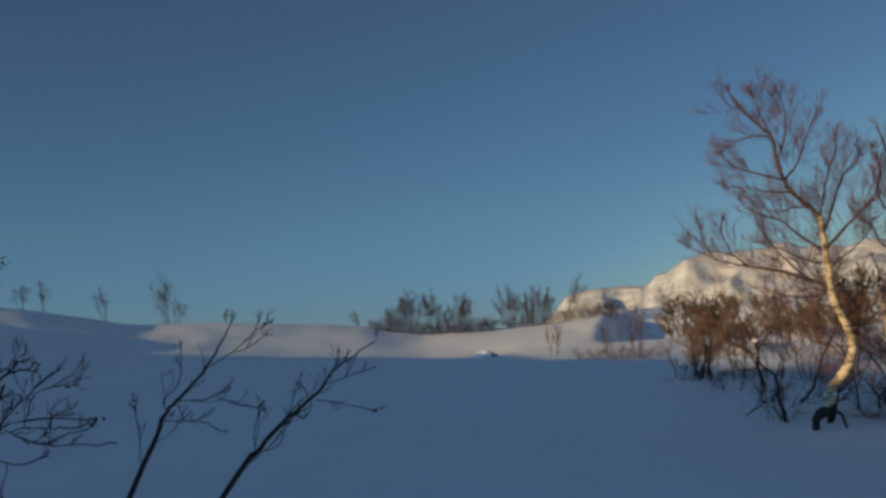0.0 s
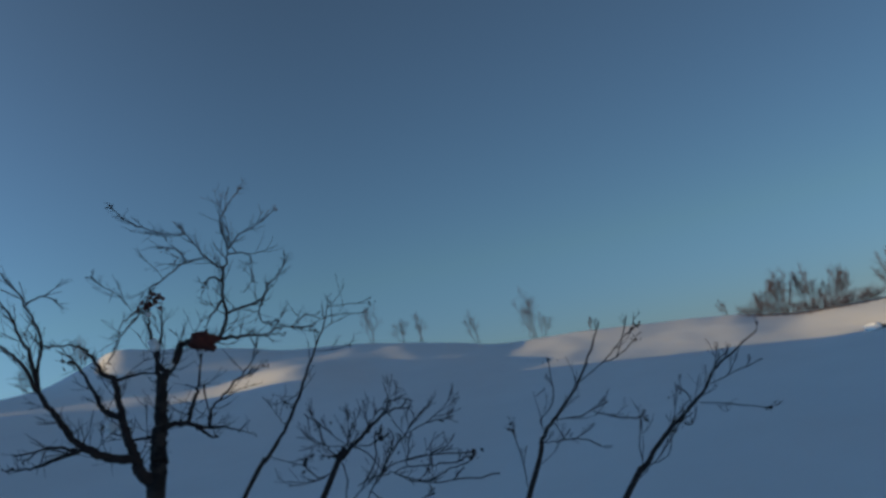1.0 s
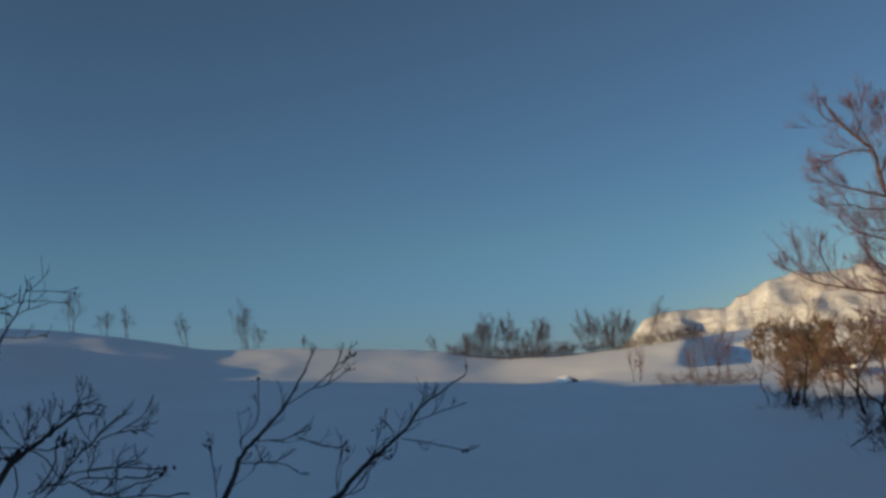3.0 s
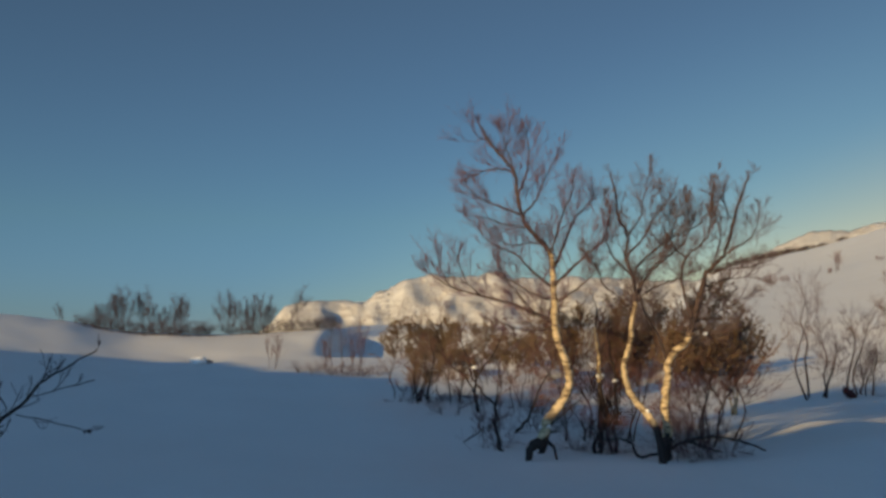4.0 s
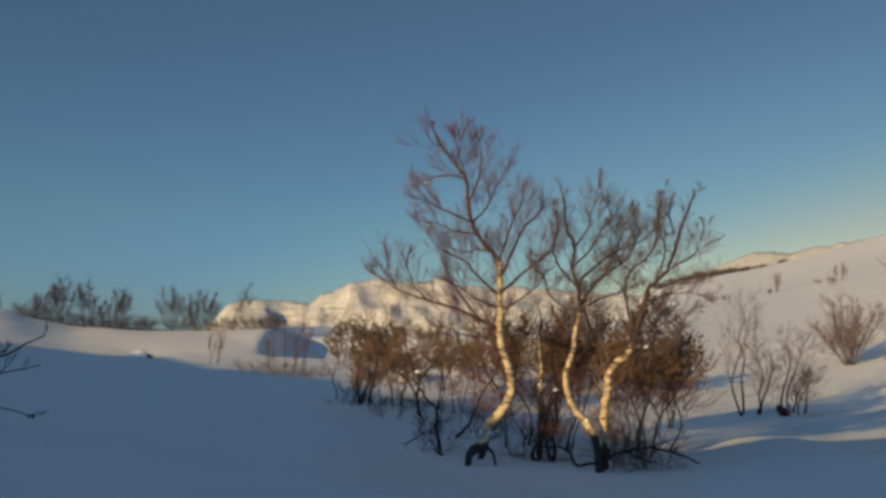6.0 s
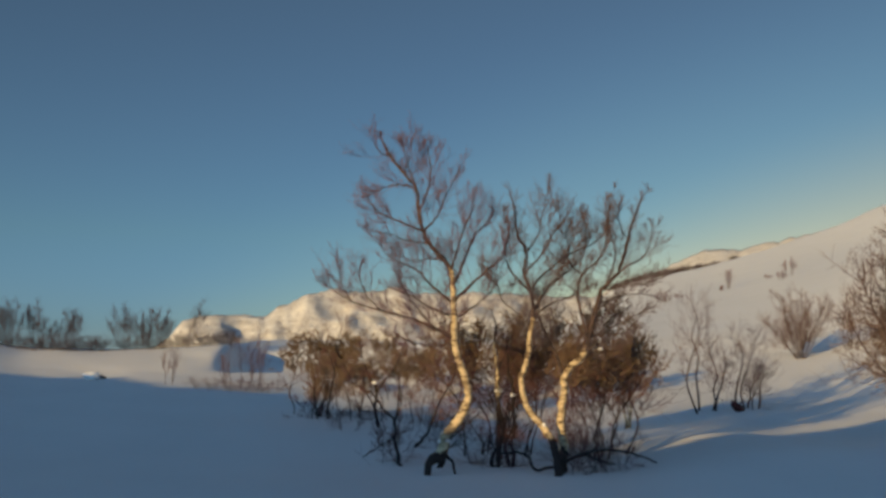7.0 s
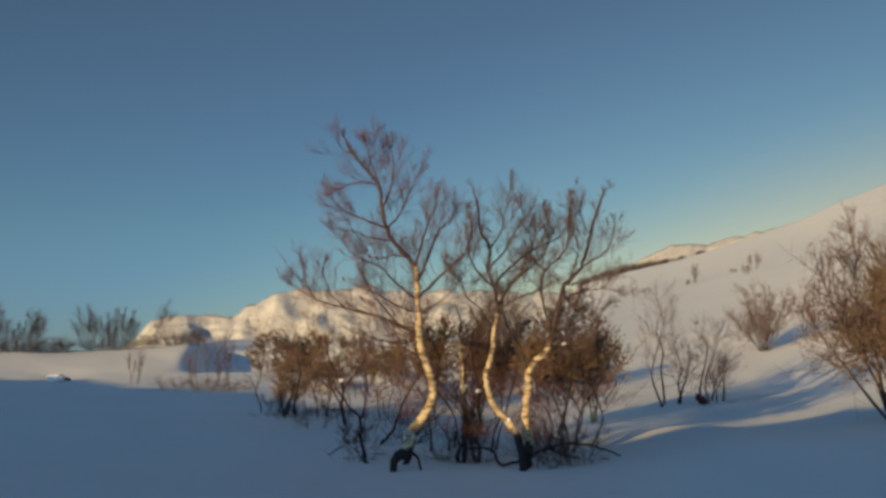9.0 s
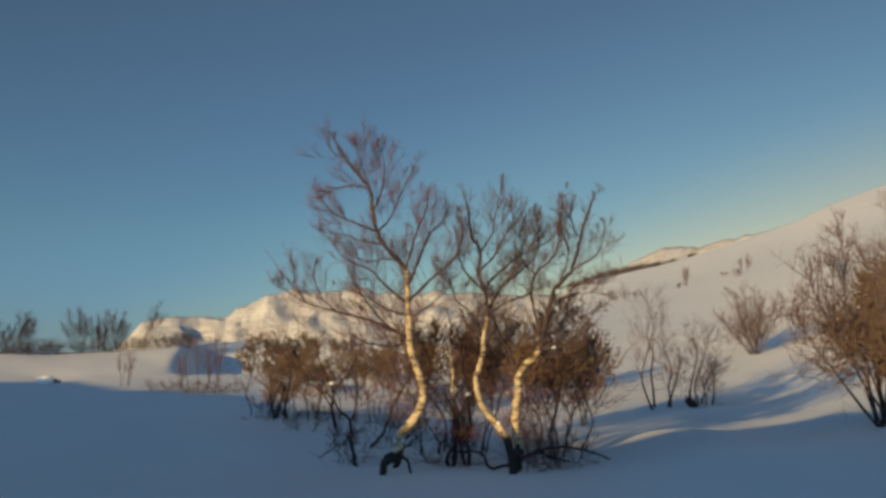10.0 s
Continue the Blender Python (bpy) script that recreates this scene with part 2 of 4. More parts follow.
def extras(x, y, z):
    """An unseen ridge added behind the camera to throw the shade, a bank of drifted snow, and mounds under the trees.
    """
    u = x * SHADE.y - y * SHADE.x
    v = x * SHADE.x + y * SHADE.y
    crest = smooth(CASTER_U, CASTER_H, u) + 0.07 * np.sin(u * 0.9) + 0.05 * np.sin(u * 2.3 + 1)
    k = np.exp(-((v + 35) / 8.0) ** 2) * (crest > 0)
    z = z + (np.maximum(crest, z) - z) * k
    a, r = np.degrees(np.arctan2(-x, y)), np.hypot(x, y)
    fall = np.clip((-8.7 - 0.14 * (r - 37.0) - a) / 1.4, 0, 1)
    fill = np.clip((a + 33.0) / 6.0, 0, 1)
    z = z - 0.88 * fall * fall * (3 - 2 * fall) * fill * np.exp(-((r - 39.3) / 3.9) ** 4)
    for lip, tall in ((-15.2, 0.36), (-18.2, 0.48), (-22.5, 0.48), (-27.0, 0.42)):  # drifts added across the hollow to throw streaks of shade
        z = z + tall * np.exp(-((a - lip) / 0.9) ** 2) * np.exp(-((r - 36.3) / 1.8) ** 2)
    for lip, far_off, tall in ((-17.2, 27.5, 0.34), (-20.3, 30.5, 0.36), (-22.6, 26.5, 0.34), (-25.4, 29.5, 0.38), (-28.2, 26.5, 0.34), (-31.0, 29.0, 0.36)):  # and behind the birches, added for bands of shade there
        z = z + tall * np.exp(-((a - lip) / 0.8) ** 2) * np.exp(-((r - far_off) / 1.5) ** 2)
    for mx, my, mh, ms in ((4.7, 11.7, 0.01, 0.8), (5.9, 11.2, 0.02, 0.9), (7.2, 7.6, -0.14, 1.6), (9.0, 10.4, 0.16, 1.5), (9.6, 12.6, 0.15, 1.2)):
        z = z + mh * np.exp(-((x - mx) ** 2 + (y - my) ** 2) / ms ** 2)
    # a hump added to the bank, shaped to block the sun and end its strip
    z = z + 0.44 * np.exp(-((a - 29.3) / 3.3) ** 2) * np.exp(-((r - 33.4) / 3.0) ** 2)
    return z


def ripple(x, y):
    r = math.hypot(x, y)
    k = min(1.0, r / 6.0)
    p = Vector((x, y * 0.6, 0))
    z = k * (0.05 * noise.noise(p * 0.22) + 0.028 * noise.noise(p * 0.7 + Vector((5, 2, 0))))
    if r > 20:
        z += min(1.0, (r - 20) / 15) * (0.06 * noise.noise(p * 0.16 + Vector((9, 1, 3))) + 0.03 * noise.noise(p * 0.9))
    if r > 60:
        z += min(1.0, (r - 60) / 200) * (0.9 * noise.noise(p * 0.018) + 0.5 * noise.noise(p * 0.06) + 0.3 * noise.noise(p * 0.2))
    return z


def mesh_object(name, verts, faces, material, flat=False):
    me = bpy.data.meshes.new(name)
    me.from_pydata(verts, [], faces)
    me.materials.append(material)
    if not flat:
        me.polygons.foreach_set("use_smooth", [True] * len(me.polygons))
    me.update()
    return new(name, me)


def build_ground():
    angles = np.concatenate([np.arange(-56, 56, 0.4), np.arange(56, 304, 1.6)])
    radii = np.concatenate([np.geomspace(0.3, 8, 24), np.arange(8.4, 52, 0.42), np.geomspace(52.6, 4000, 64)])
    wrapped = (angles + 180) % 360 - 180
    # behind the fan the land is level, and blends over twenty degrees
    near = np.array([smooth(_nk, [NEAR[k][j] for k in _nk], wrapped) for j in range(len(NEAR_R))])
    far = np.array([smooth(_fk, [FAR[k][j] for k in _fk], wrapped) for j in range(len(FAR_R))])
    table = np.vstack([near, far])
    fade = np.clip((180 - np.abs(wrapped)) / 70, 0, 1)
    table = table * (fade * fade * (3 - 2 * fade))
    verts, faces = [(0, 0, 0)], []
    n = len(angles)
    grid = np.array([smooth(RADII, table[:, i], radii) for i in range(n)]).T
    rad = np.radians(angles)
    X, Y = -np.outer(radii, np.sin(rad)), np.outer(radii, np.cos(rad))
    grid = extras(X, Y, grid)
    for j in range(len(radii)):
        for i in range(n):
            x, y = float(X[j, i]), float(Y[j, i])
            verts.append((x, y, float(grid[j, i]) + ripple(x, y)))
    for i in range(n):
        faces.append((0, 1 + i, 1 + (i + 1) % n)[::-1])
    for j in range(len(radii) - 1):
        for i in range(n):
            a, b = 1 + j * n + i, 1 + j * n + (i + 1) % n
            faces.append((a, a + n, b + n, b)[::-1])
    ob = mesh_object("ground", verts, faces, SNOW)
    ob.data.flip_normals() if ob.data.polygons[0].normal.z < 0 else None
    return tagged(ob, "open snowfield rising to a drifted crest, partly in blue shade", "snow ground", kind="structure")


build_ground()


def build_mountain(name, label, heads, tilts, dist, deep, seed, step=0.12, hollows=()):
    """A hill far off, whose skyline follows the tilts (degrees) over the headings (degrees). hollows: heading, part of the way up, width, depth."""
    order = np.argsort(heads)
    hk, tk = np.array(heads, float)[order], np.array(tilts, float)[order]
    angles = np.arange(hk[0], hk[-1] + 0.01, step)
    sky_line = smooth(hk, tk, angles)
    rows = 46
    verts, faces = [], []
    for j in range(rows):
        f = j / (rows - 1)
        r = dist - deep * (1 - f) if f <= 1 else dist
        for i, a in enumerate(angles):
            top = 1.5 + dist * math.tan(radians(sky_line[i]))
            base = -25.0
            shape = f ** 1.25
            q = Vector((a * dist * 0.0175 * 0.012, f * 1.4, seed))
            rug = noise.fractal(q * 1.1, 1.0, 2.1, 5) * 11.0 * math.sin(math.pi * min(1, f * 1.02)) + noise.fractal(q * 5, 1.0, 2.1, 4) * 3.6 * f
            z = base + (top - base) * shape + rug
            for h0, f0, wide, low in hollows:
                z -= low * math.exp(-((a - h0) / wide) ** 2 - ((f - f0) / 0.07) ** 2)
            verts.append((-math.sin(radians(a)) * r, math.cos(radians(a)) * r, z))
    n = len(angles)
    for i, a in enumerate(angles):  # the far side
        verts.append((-math.sin(radians(a)) * (dist + deep), math.cos(radians(a)) * (dist + deep), -80.0))
    for j in range(rows):
        for i in range(n - 1):
            a = j * n + i
            faces.append((a, a + 1, a + n + 1, a + n)[::-1])
    return tagged(mesh_object(name, verts, faces, MOUNTAIN), label, "mountain", kind="structure")


build_mountain("mountain_near", "snow-covered fell in warm low sunlight with a rocky shoulder",
               [4, -4, -6.1, -7.1, -8, -9.5, -11.4, -12.3, -13.9, -15.1, -16.7, -18.7, -20.6, -24, -27, -30, -32, -36, -42],
               [-1.5, -0.3, 0.95, 1.87, 2.38, 2.46, 2.44, 3.02, 3.74, 4.08, 3.96, 4.11, 3.9, 3.9, 3.8, 3.9, 4.2, 4.0, 3.0], 620, 230, 3.0,
               hollows=((-15.5, 0.87, 0.9, 7), (-10.0, 0.88, 0.6, 4), (-18.5, 0.84, 1.0, 5), (-12.8, 0.76, 0.6, 3.5)))
build_mountain("mountain_far", "distant snowy summit glowing in low sun behind the slope",
               [-28, -31, -32.6, -33.9, -35.2, -36.7, -38, -39.4, -41, -42.8, -45.7, -47.6, -56],
               [2.0, 3.6, 4.7, 5.2, 5.85, 6.4, 6.35, 6.65, 6.9, 7.3, 7.8, 8.0, 8], 1500, 600, 8.0)


# ---------------------------------------------------------------- growing things
class Tubes:
    """Gathers tapered tubes into one mesh."""

    def __init__(self):
        self.verts, self.faces = [], []

    def tube(self, pts, r0, r1, sides=5, gnarl=0.0, rng=None, thin=0):
        n, first = len(pts), len(self.verts)
        side = Vector((1, 0.3, 0.1)).normalized()
        for i, p in enumerate(pts):
            t = (pts[min(i + 1, n - 1)] - pts[max(i - 1, 0)])
            t = t.normalized() if t.length > 1e-6 else Vector((0, 0, 1))
            side = side - t * side.dot(t)
            side = side.normalized() if side.length > 1e-4 else t.orthogonal().normalized()
            up = t.cross(side)
            r = r0 + (r1 - r0) * (i / (n - 1)) ** 0.9
            if i < thin:  # a foot narrower than the trunk over it
                r *= 0.42 + 0.58 * (i / thin) ** 2
            for k in range(sides):
                a = 2 * math.pi * k / sides
                rr = r * (1 + (rng.uniform(-gnarl, gnarl) if gnarl else 0))
                self.verts.append(p + side * (rr * math.cos(a)) + up * (rr * math.sin(a)))
        for i in range(n - 1):
            for k in range(sides):
                a, b = first + i * sides + k, first + i * sides + (k + 1) % sides
                self.faces.append((a, b, b + sides, a + sides))
        self.faces.append(tuple(first + k for k in range(sides))[::-1])
        self.faces.append(tuple(first + (n - 1) * sides + k for k in range(sides)))

    def leaf(self, p, way, size, rng):
        way = way.normalized()
        across = way.orthogonal().normalized()
        across.rotate(Euler((rng.uniform(0, 6), rng.uniform(0, 6), rng.uniform(0, 6))))
        across = (across - way * across.dot(way)).normalized() * size * 0.42
        lift = way.cross(across).normalized() * size * 0.14
        b = len(self.verts)
        self.verts += [p, p + way * size * 0.5 + across + lift, p + way * size, p + way * size * 0.5 - across + lift, p + way * size * 0.5]
        self.faces += [(b, b + 1, b + 4), (b + 1, b + 2, b + 4), (b + 2, b + 3, b + 4), (b + 3, b, b + 4)]

    def make(self, name, material, parent, label="", kind=""):
        ob = mesh_object(name, self.verts, self.faces, material)
        ob.parent = parent
        return tagged(ob, label, kind=kind)


def spline(pts, steps=4):
    """Rounds a chain of points."""
    out = []
    for i in range(len(pts) - 1):
        a, b, c, d = pts[max(i - 1, 0)], pts[i], pts[i + 1], pts[min(i + 2, len(pts) - 1)]
        for s in range(steps):
            t = s / steps
            out.append(0.5 * ((2 * b) + (c - a) * t + (2 * a - 5 * b + 4 * c - d) * t * t + (3 * b - a - 3 * c + d) * t ** 3))
    out.append(pts[-1])
    return out


def wander(rng, p, way, length, bits, curl, rise):
    """A crooked twig that starts at p."""
    pts, way = [p.copy()], way.normalized()
    for _ in range(bits):
        way = (way + Vector((rng.gauss(0, curl), rng.gauss(0, curl), rng.gauss(0, curl) + rise))).normalized()
        pts.append(pts[-1] + way * (length / bits))
    return pts


def branch(rng, tubes, p, way, length, r, level, curl, rise, kids, leaves=None, band=(-9, 99), leaf_size=0.04, leaf_count=0, fork=0.62):
    """A crooked branch that forks into finer ones, level by level, with leaves on the finest where asked for."""
    bits = 3 + 2 * level
    pts = wander(rng, p, way, length, bits, curl, rise)
    tubes.tube(pts, r, max(0.0011, r * 0.42), 5 if r > 0.012 else 4 if r > 0.006 else 3)
    if level == 0:
        if leaves and band[0] < pts[1].z < band[1]:
            for _ in range(leaf_count):
                q = pts[rng.randint(0, 3)].lerp(pts[rng.randint(0, 3)], rng.random())
                leaves.leaf(q, Vector((rng.gauss(0, 1), rng.gauss(0, 1), rng.gauss(-0.2, 0.7))), leaf_size * rng.uniform(0.6, 1.3), rng)
        return
    for _ in range(kids):
        j = rng.randint(1, bits - 1)
        turn = Vector((rng.gauss(0, fork), rng.gauss(0, fork), rng.gauss(0.12, fork * 0.8)))
        branch(rng, tubes, pts[j], (pts[j + 1] - pts[j]).normalized() + turn, length * rng.uniform(0.45, 0.8) * (1.15 - 0.4 * j / bits), r * 0.62, level - 1,
               curl, rise, kids, leaves, band, leaf_size, leaf_count, fork)


def offshoots(rng, tubes, chain, count, length, r, start=0.2, level=2, curl=0.22, rise=0.08, kids=4, spread=0.9, taper=0.8, **leafing):
    """Side branches along a limb, shorter towards its end."""
    n = len(chain)
    for s in range(count):
        f = start + (1 - start) * (s + rng.random()) / count
        i = min(int(f * (n - 1)), n - 2)
        p = chain[i].lerp(chain[i + 1], rng.random())
        along = (chain[i + 1] - chain[i]).normalized()
        out = Vector((rng.gauss(0, 1), rng.gauss(0, 0.8), rng.gauss(0.1, 0.6))).normalized()
        branch(rng, tubes, p, along * (0.5 + 0.8 * f) + out * spread * (1.1 - 0.5 * f), length * rng.uniform(0.45, 1.0) * (1.15 - taper * f), r * rng.uniform(0.7, 1.15), level, curl, rise, kids, **leafing)


def plant_base(name, x, y, label, category, group="", sink=0.0, z=None, turn=0.0):
    ob = new(name)
    ob.matrix_world = pose(x, y, height(x, y) - sink if z is None else z, 0, 0, turn)
    ob.empty_display_size = 0.2
    return tagged(ob, label, category, group)


drawn = []  # the limbs of the tree that is being drawn


def limb(kind, *bends):
    """One limb by its bends: (sideways, up) in metres from the tree's foot."""
    drawn.append((kind, *bends))


WOOD, TIPS = [], {}  # points along all drawn limbs, and the limbs' ends by kind of tree


def grown(name, x, y, z, label, category, bark, limb_bark, twig_bark, trunk_r, limb_r, twigs, twig_len, twig_r, seed, foot=None, foot_z=0.0, group="",
          rise=0.06, depth=0.35, tip=0.006, start=0.15, curl=0.24, top=0.14, brown_from=2.55, limb_full=1.6, spread=0.9, knotty=0.0, level=2, kids=4, taper=0.8, trim=1.0, fork=0.62, foot_thin=0):
    """A tree drawn by its limbs: chains of (sideways, up) metres, which lean towards or away from the viewer by chance."""
    rng = random.Random(seed)
    heading = math.degrees(math.atan2(-x, y))
    base = plant_base(name, x, y, label, category, group, z=z, turn=heading)
    ground = height(x, y) - z
    wood, girth = [], []
    limbs = list(drawn)
    drawn.clear()
    for kind, *flat_pts in limbs:
        slope = 0.0 if kind == "trunk" else rng.uniform(-depth, depth)
        start_y = 0.0
        if kind != "trunk":  # spring from the nearest wood that already stands
            x0, z0 = flat_pts[0]
            near_by = min((math.hypot(c.x - x0, c.z - z0), c.y) for c in wood)
            start_y = near_by[1] if near_by[0] < 0.15 else 0.0
            parent = girth[min(range(len(wood)), key=lambda i: math.hypot(wood[i].x - x0, wood[i].z - z0))] if near_by[0] < 0.15 else 1.0
        pts, run = [], 0.0
        for i, (px, pz) in enumerate(flat_pts):
            if i:
                run += math.hypot(px - flat_pts[i - 1][0], pz - flat_pts[i - 1][1])
            pts.append(Vector((px, start_y + slope * run + (0.02 * math.sin(3 * run) if kind == "trunk" else 0), pz)))
        if kind == "trunk":
            lean = (pts[1] - pts[0])
            pts.insert(0, pts[0] - lean.normalized() * max(0.12, pts[0].z - ground + 0.12))
            pts[0].z = min(pts[0].z, ground - 0.08)
        if kind == "root" and pts[-1].z < ground + 0.06:
            pts[-1].z = ground - 0.05
        chain = spline(pts, 6)
        if kind == "limb" or (kind == "trunk" and category == "sapling"):
            chain = chain[:max(4, int(len(chain) * trim))]
        if knotty:
            chain = [c + Vector((rng.gauss(0, knotty), rng.gauss(0, knotty), rng.gauss(0, knotty))) if 0 < i < len(chain) - 1 else c for i, c in enumerate(chain)]
        wood += chain
        WOOD.extend(pose(x, y, z, 0, 0, heading) @ c for c in chain)
        if kind == "limb":
            TIPS.setdefault(name, []).append(WOOD[-1])
        t = Tubes()
        reach = sum((chain[i + 1] - chain[i]).length for i in range(len(chain) - 1))
        if kind == "trunk":
            r0, r1 = trunk_r, max(tip, trunk_r * top)
            t.tube(chain, r0, r1, 10, 0.14, rng, foot_thin)
            part_ob = t.make("trunk", bark, base)
            if foot:
                part_ob.data.materials.append(foot)
                part_ob.data.materials.append(limb_bark)
                for poly in part_ob.data.polygons:
                    cz = poly.center.z + 0.04 * math.sin(7 * poly.center.x + 40 * poly.center.y)
                    poly.material_index = 1 if cz < foot_z else 2 if cz > brown_from else 0
        else:
            if kind == "limb":
                r0, r1 = min(limb_r * min(1.0, max(0.3, reach / limb_full)), max(tip, 0.95 * parent)), tip
            else:
                r0, r1 = limb_r * 0.95, limb_r * 0.4
            t.tube(chain, r0, r1, 6, 0.14, rng)
            part_ob = t.make(kind, limb_bark if kind == "limb" else foot or limb_bark, base)
        girth += [r0 + (r1 - r0) * i / (len(chain) - 1) for i in range(len(chain))]
        if kind != "root":
            twig_mesh = Tubes()
            offshoots(rng, twig_mesh, chain, max(2, int(twigs * reach * (0.5 if kind == "trunk" else 1.0))), twig_len, twig_r, start if kind == "limb" else 0.45, level, curl, rise, kids, spread, taper, fork=fork)
            if twig_mesh.verts:
                twig_mesh.make("twig_spray", twig_bark, part_ob, kind="stuff")
    return base


def shrub(name, x, y, tall, wide, stems, label, category, seed, bark=None, twig_bark=None, leaf=None, leafy=0, band=(0.4, 0.9), lean=0.0, twigs=7, thick=0.016, group="",
          twig_len=0.35, twig_r=0.005, leaf_size=0.035, sink=0.0, start=0.25, level=2, kids=3, spread=0.8, curl=0.14, rise=0.06, crook=0.10, clump=0.12, taper=0.7):
    """A many-stemmed bush. Stems lean outwards from a narrow foot; twigs: side branches on each stem; twig_len: their length as a part of the height;
    leafy: leaves on each of the finest shoots, between the two heights of the band."""
    rng = random.Random(seed)
    base = plant_base(name, x, y, label, category, group, sink=sink)
    leaf_mesh = Tubes() if leafy else None
    leafing = dict(leaves=leaf_mesh, band=(band[0] * tall, band[1] * tall), leaf_size=leaf_size, leaf_count=leafy) if leafy else {}
    for s in range(stems):
        a = 2 * math.pi * (s + rng.uniform(-0.3, 0.3)) / stems * 1.618
        q = math.sqrt((s + 0.5) / stems)
        top = Vector((math.cos(a) * wide * 0.42 * q + lean * tall, math.sin(a) * wide * 0.36 * q, tall * rng.uniform(0.62, 0.97) * (1 - 0.32 * q * q)))
        foot = Vector((math.cos(a) * wide * clump, math.sin(a) * wide * clump, -0.08))
        bits, drift = 6, Vector((0, 0, 0))
        pts = [foot]
        for b in range(1, bits + 1):
            f = b / bits
            drift = drift + Vector((rng.gauss(0, crook), rng.gauss(0, crook), 0)) * tall / bits
            pts.append(foot.lerp(top, f) + Vector((0, 0, 0.1 * tall * (1 - f) * f * q)) + drift)
        chain = spline(pts, 2)
        t = Tubes()
        t.tube(chain, thick * rng.uniform(0.75, 1.2), min(0.004, thick * 0.4), 5, 0.12, rng)
        stem = t.make("stem", bark or GREY_BARK, base)
        twig_mesh = Tubes()
        offshoots(rng, twig_mesh, chain, int(twigs * 1.4), twig_len * 1.5 * tall, twig_r, start, level, curl, rise, kids, spread, taper, **leafing)
        twig_mesh.make("twig_spray", twig_bark or TWIG, stem, kind="stuff")
    if leafy:
        leaf_mesh.make("foliage", leaf or LEAF, base, "withered brown leaves", kind="stuff")
    return base


def at(heading, dist):
    h = radians(heading)
    return -math.sin(h) * dist, math.cos(h) * dist


limb("trunk", (-0.19, -0.02), (-0.16, 0.15), (-0.05, 0.23), (0, 0.33), (0.03, 0.47), (0.15, 0.62), (0.27, 0.81), (0.31, 1), (0.25, 1.25), (0.16, 1.5), (0.13, 1.69), (0.12, 1.97), (0.11, 2.25), (0.08, 2.51), (0, 2.65), (-0.17, 2.82), (-0.28, 3.02), (-0.34, 3.27), (-0.38, 3.56), (-0.54, 3.76), (-0.7, 3.96), (-0.83, 4.19))
limb("limb", (0.12, 1.69), (-0.13, 1.8), (-0.41, 1.92), (-0.81, 2.02), (-1.2, 2.14), (-1.42, 2.28), (-1.59, 2.39), (-1.71, 2.56))
limb("limb", (-1.2, 2.14), (-1.31, 2.33), (-1.37, 2.53), (-1.32, 2.7))
limb("limb", (-0.81, 2.02), (-1, 2.22), (-1.09, 2.48), (-1.07, 2.7))
limb("limb", (-0.12, 1.8), (-0.3, 2), (-0.47, 2.22), (-0.56, 2.39), (-0.64, 2.7))
limb("limb", (0.06, 1.97), (-0.19, 2.06), (-0.42, 2.2), (-0.64, 2.28), (-0.95, 2.36))
limb("limb", (0.07, 2.14), (-0.19, 2.36), (-0.36, 2.53), (-0.64, 2.65), (-0.81, 2.81), (-0.87, 3.04))
limb("limb", (-0.22, 2.87), (-0.48, 2.9), (-0.7, 2.99), (-0.9, 3.01), (-1.01, 3.07))
limb("limb", (-0.28, 3.02), (-0.54, 3.13), (-0.73, 3.21), (-0.88, 3.3), (-1.02, 3.47), (-1.08, 3.7))
limb("limb", (-0.38, 3.56), (-0.57, 3.62), (-0.77, 3.6), (-0.96, 3.54), (-1.13, 3.73))
limb("limb", (-0.34, 3.27), (-0.23, 3.56), (-0.2, 3.85), (-0.23, 4.14), (-0.1, 4.34))
limb("limb", (-0.28, 3.02), (-0.11, 3.22), (-0, 3.5), (0.14, 3.79), (0.23, 4.08))
limb("limb", (0.08, 2.51), (0.13, 2.73), (0.21, 2.99), (0.31, 3.22), (0.35, 3.42), (0.31, 3.79))
limb("limb", (0.1, 2.31), (0.26, 2.71), (0.37, 2.99), (0.48, 3.11), (0.6, 3.31), (0.54, 3.62))
limb("limb", (0.11, 2.14), (0.37, 2.39), (0.54, 2.54), (0.71, 2.71), (0.78, 2.99), (0.74, 3.28))
limb("limb", (0.12, 1.92), (0.34, 2.06), (0.57, 2.25), (0.65, 2.42), (0.82, 2.51))
limb("limb", (0.13, 1.64), (-0.08, 1.58), (-0.36, 1.61), (-0.58, 1.69), (-0.83, 1.64))
limb("limb", (-0.54, 3.76), (-0.46, 4.02), (-0.42, 4.31))
limb("limb", (-0.7, 3.96), (-0.88, 4.07), (-0.95, 4.25))
limb("limb", (-0.38, 3.56), (-0.51, 3.96), (-0.57, 4.16))
limb("limb", (0, 2.65), (-0.19, 2.68), (-0.42, 2.65), (-0.59, 2.76), (-0.76, 2.93))
limb("root", (0, 0.26), (-0.17, 0.2), (-0.21, -0.02))
limb("root", (0, 0.26), (0.12, 0.15), (0.17, -0.02))
grown("birch_tree", 4.56, 11.64, 0.12, "leafless mountain birch with a crooked white trunk in low sun", "tree", WHITE_BARK, LIMB_BARK, RED_TWIG, 0.078, 0.027, 15.0, 0.60, 0.0037, 11, kids=5, curl=0.07, fork=0.42, taper=0.80, trim=0.86, foot_thin=16, rise=0.08, start=0.06, foot=DARK_BARK, foot_z=0.24, group="birches", tip=0.003, knotty=0.004)

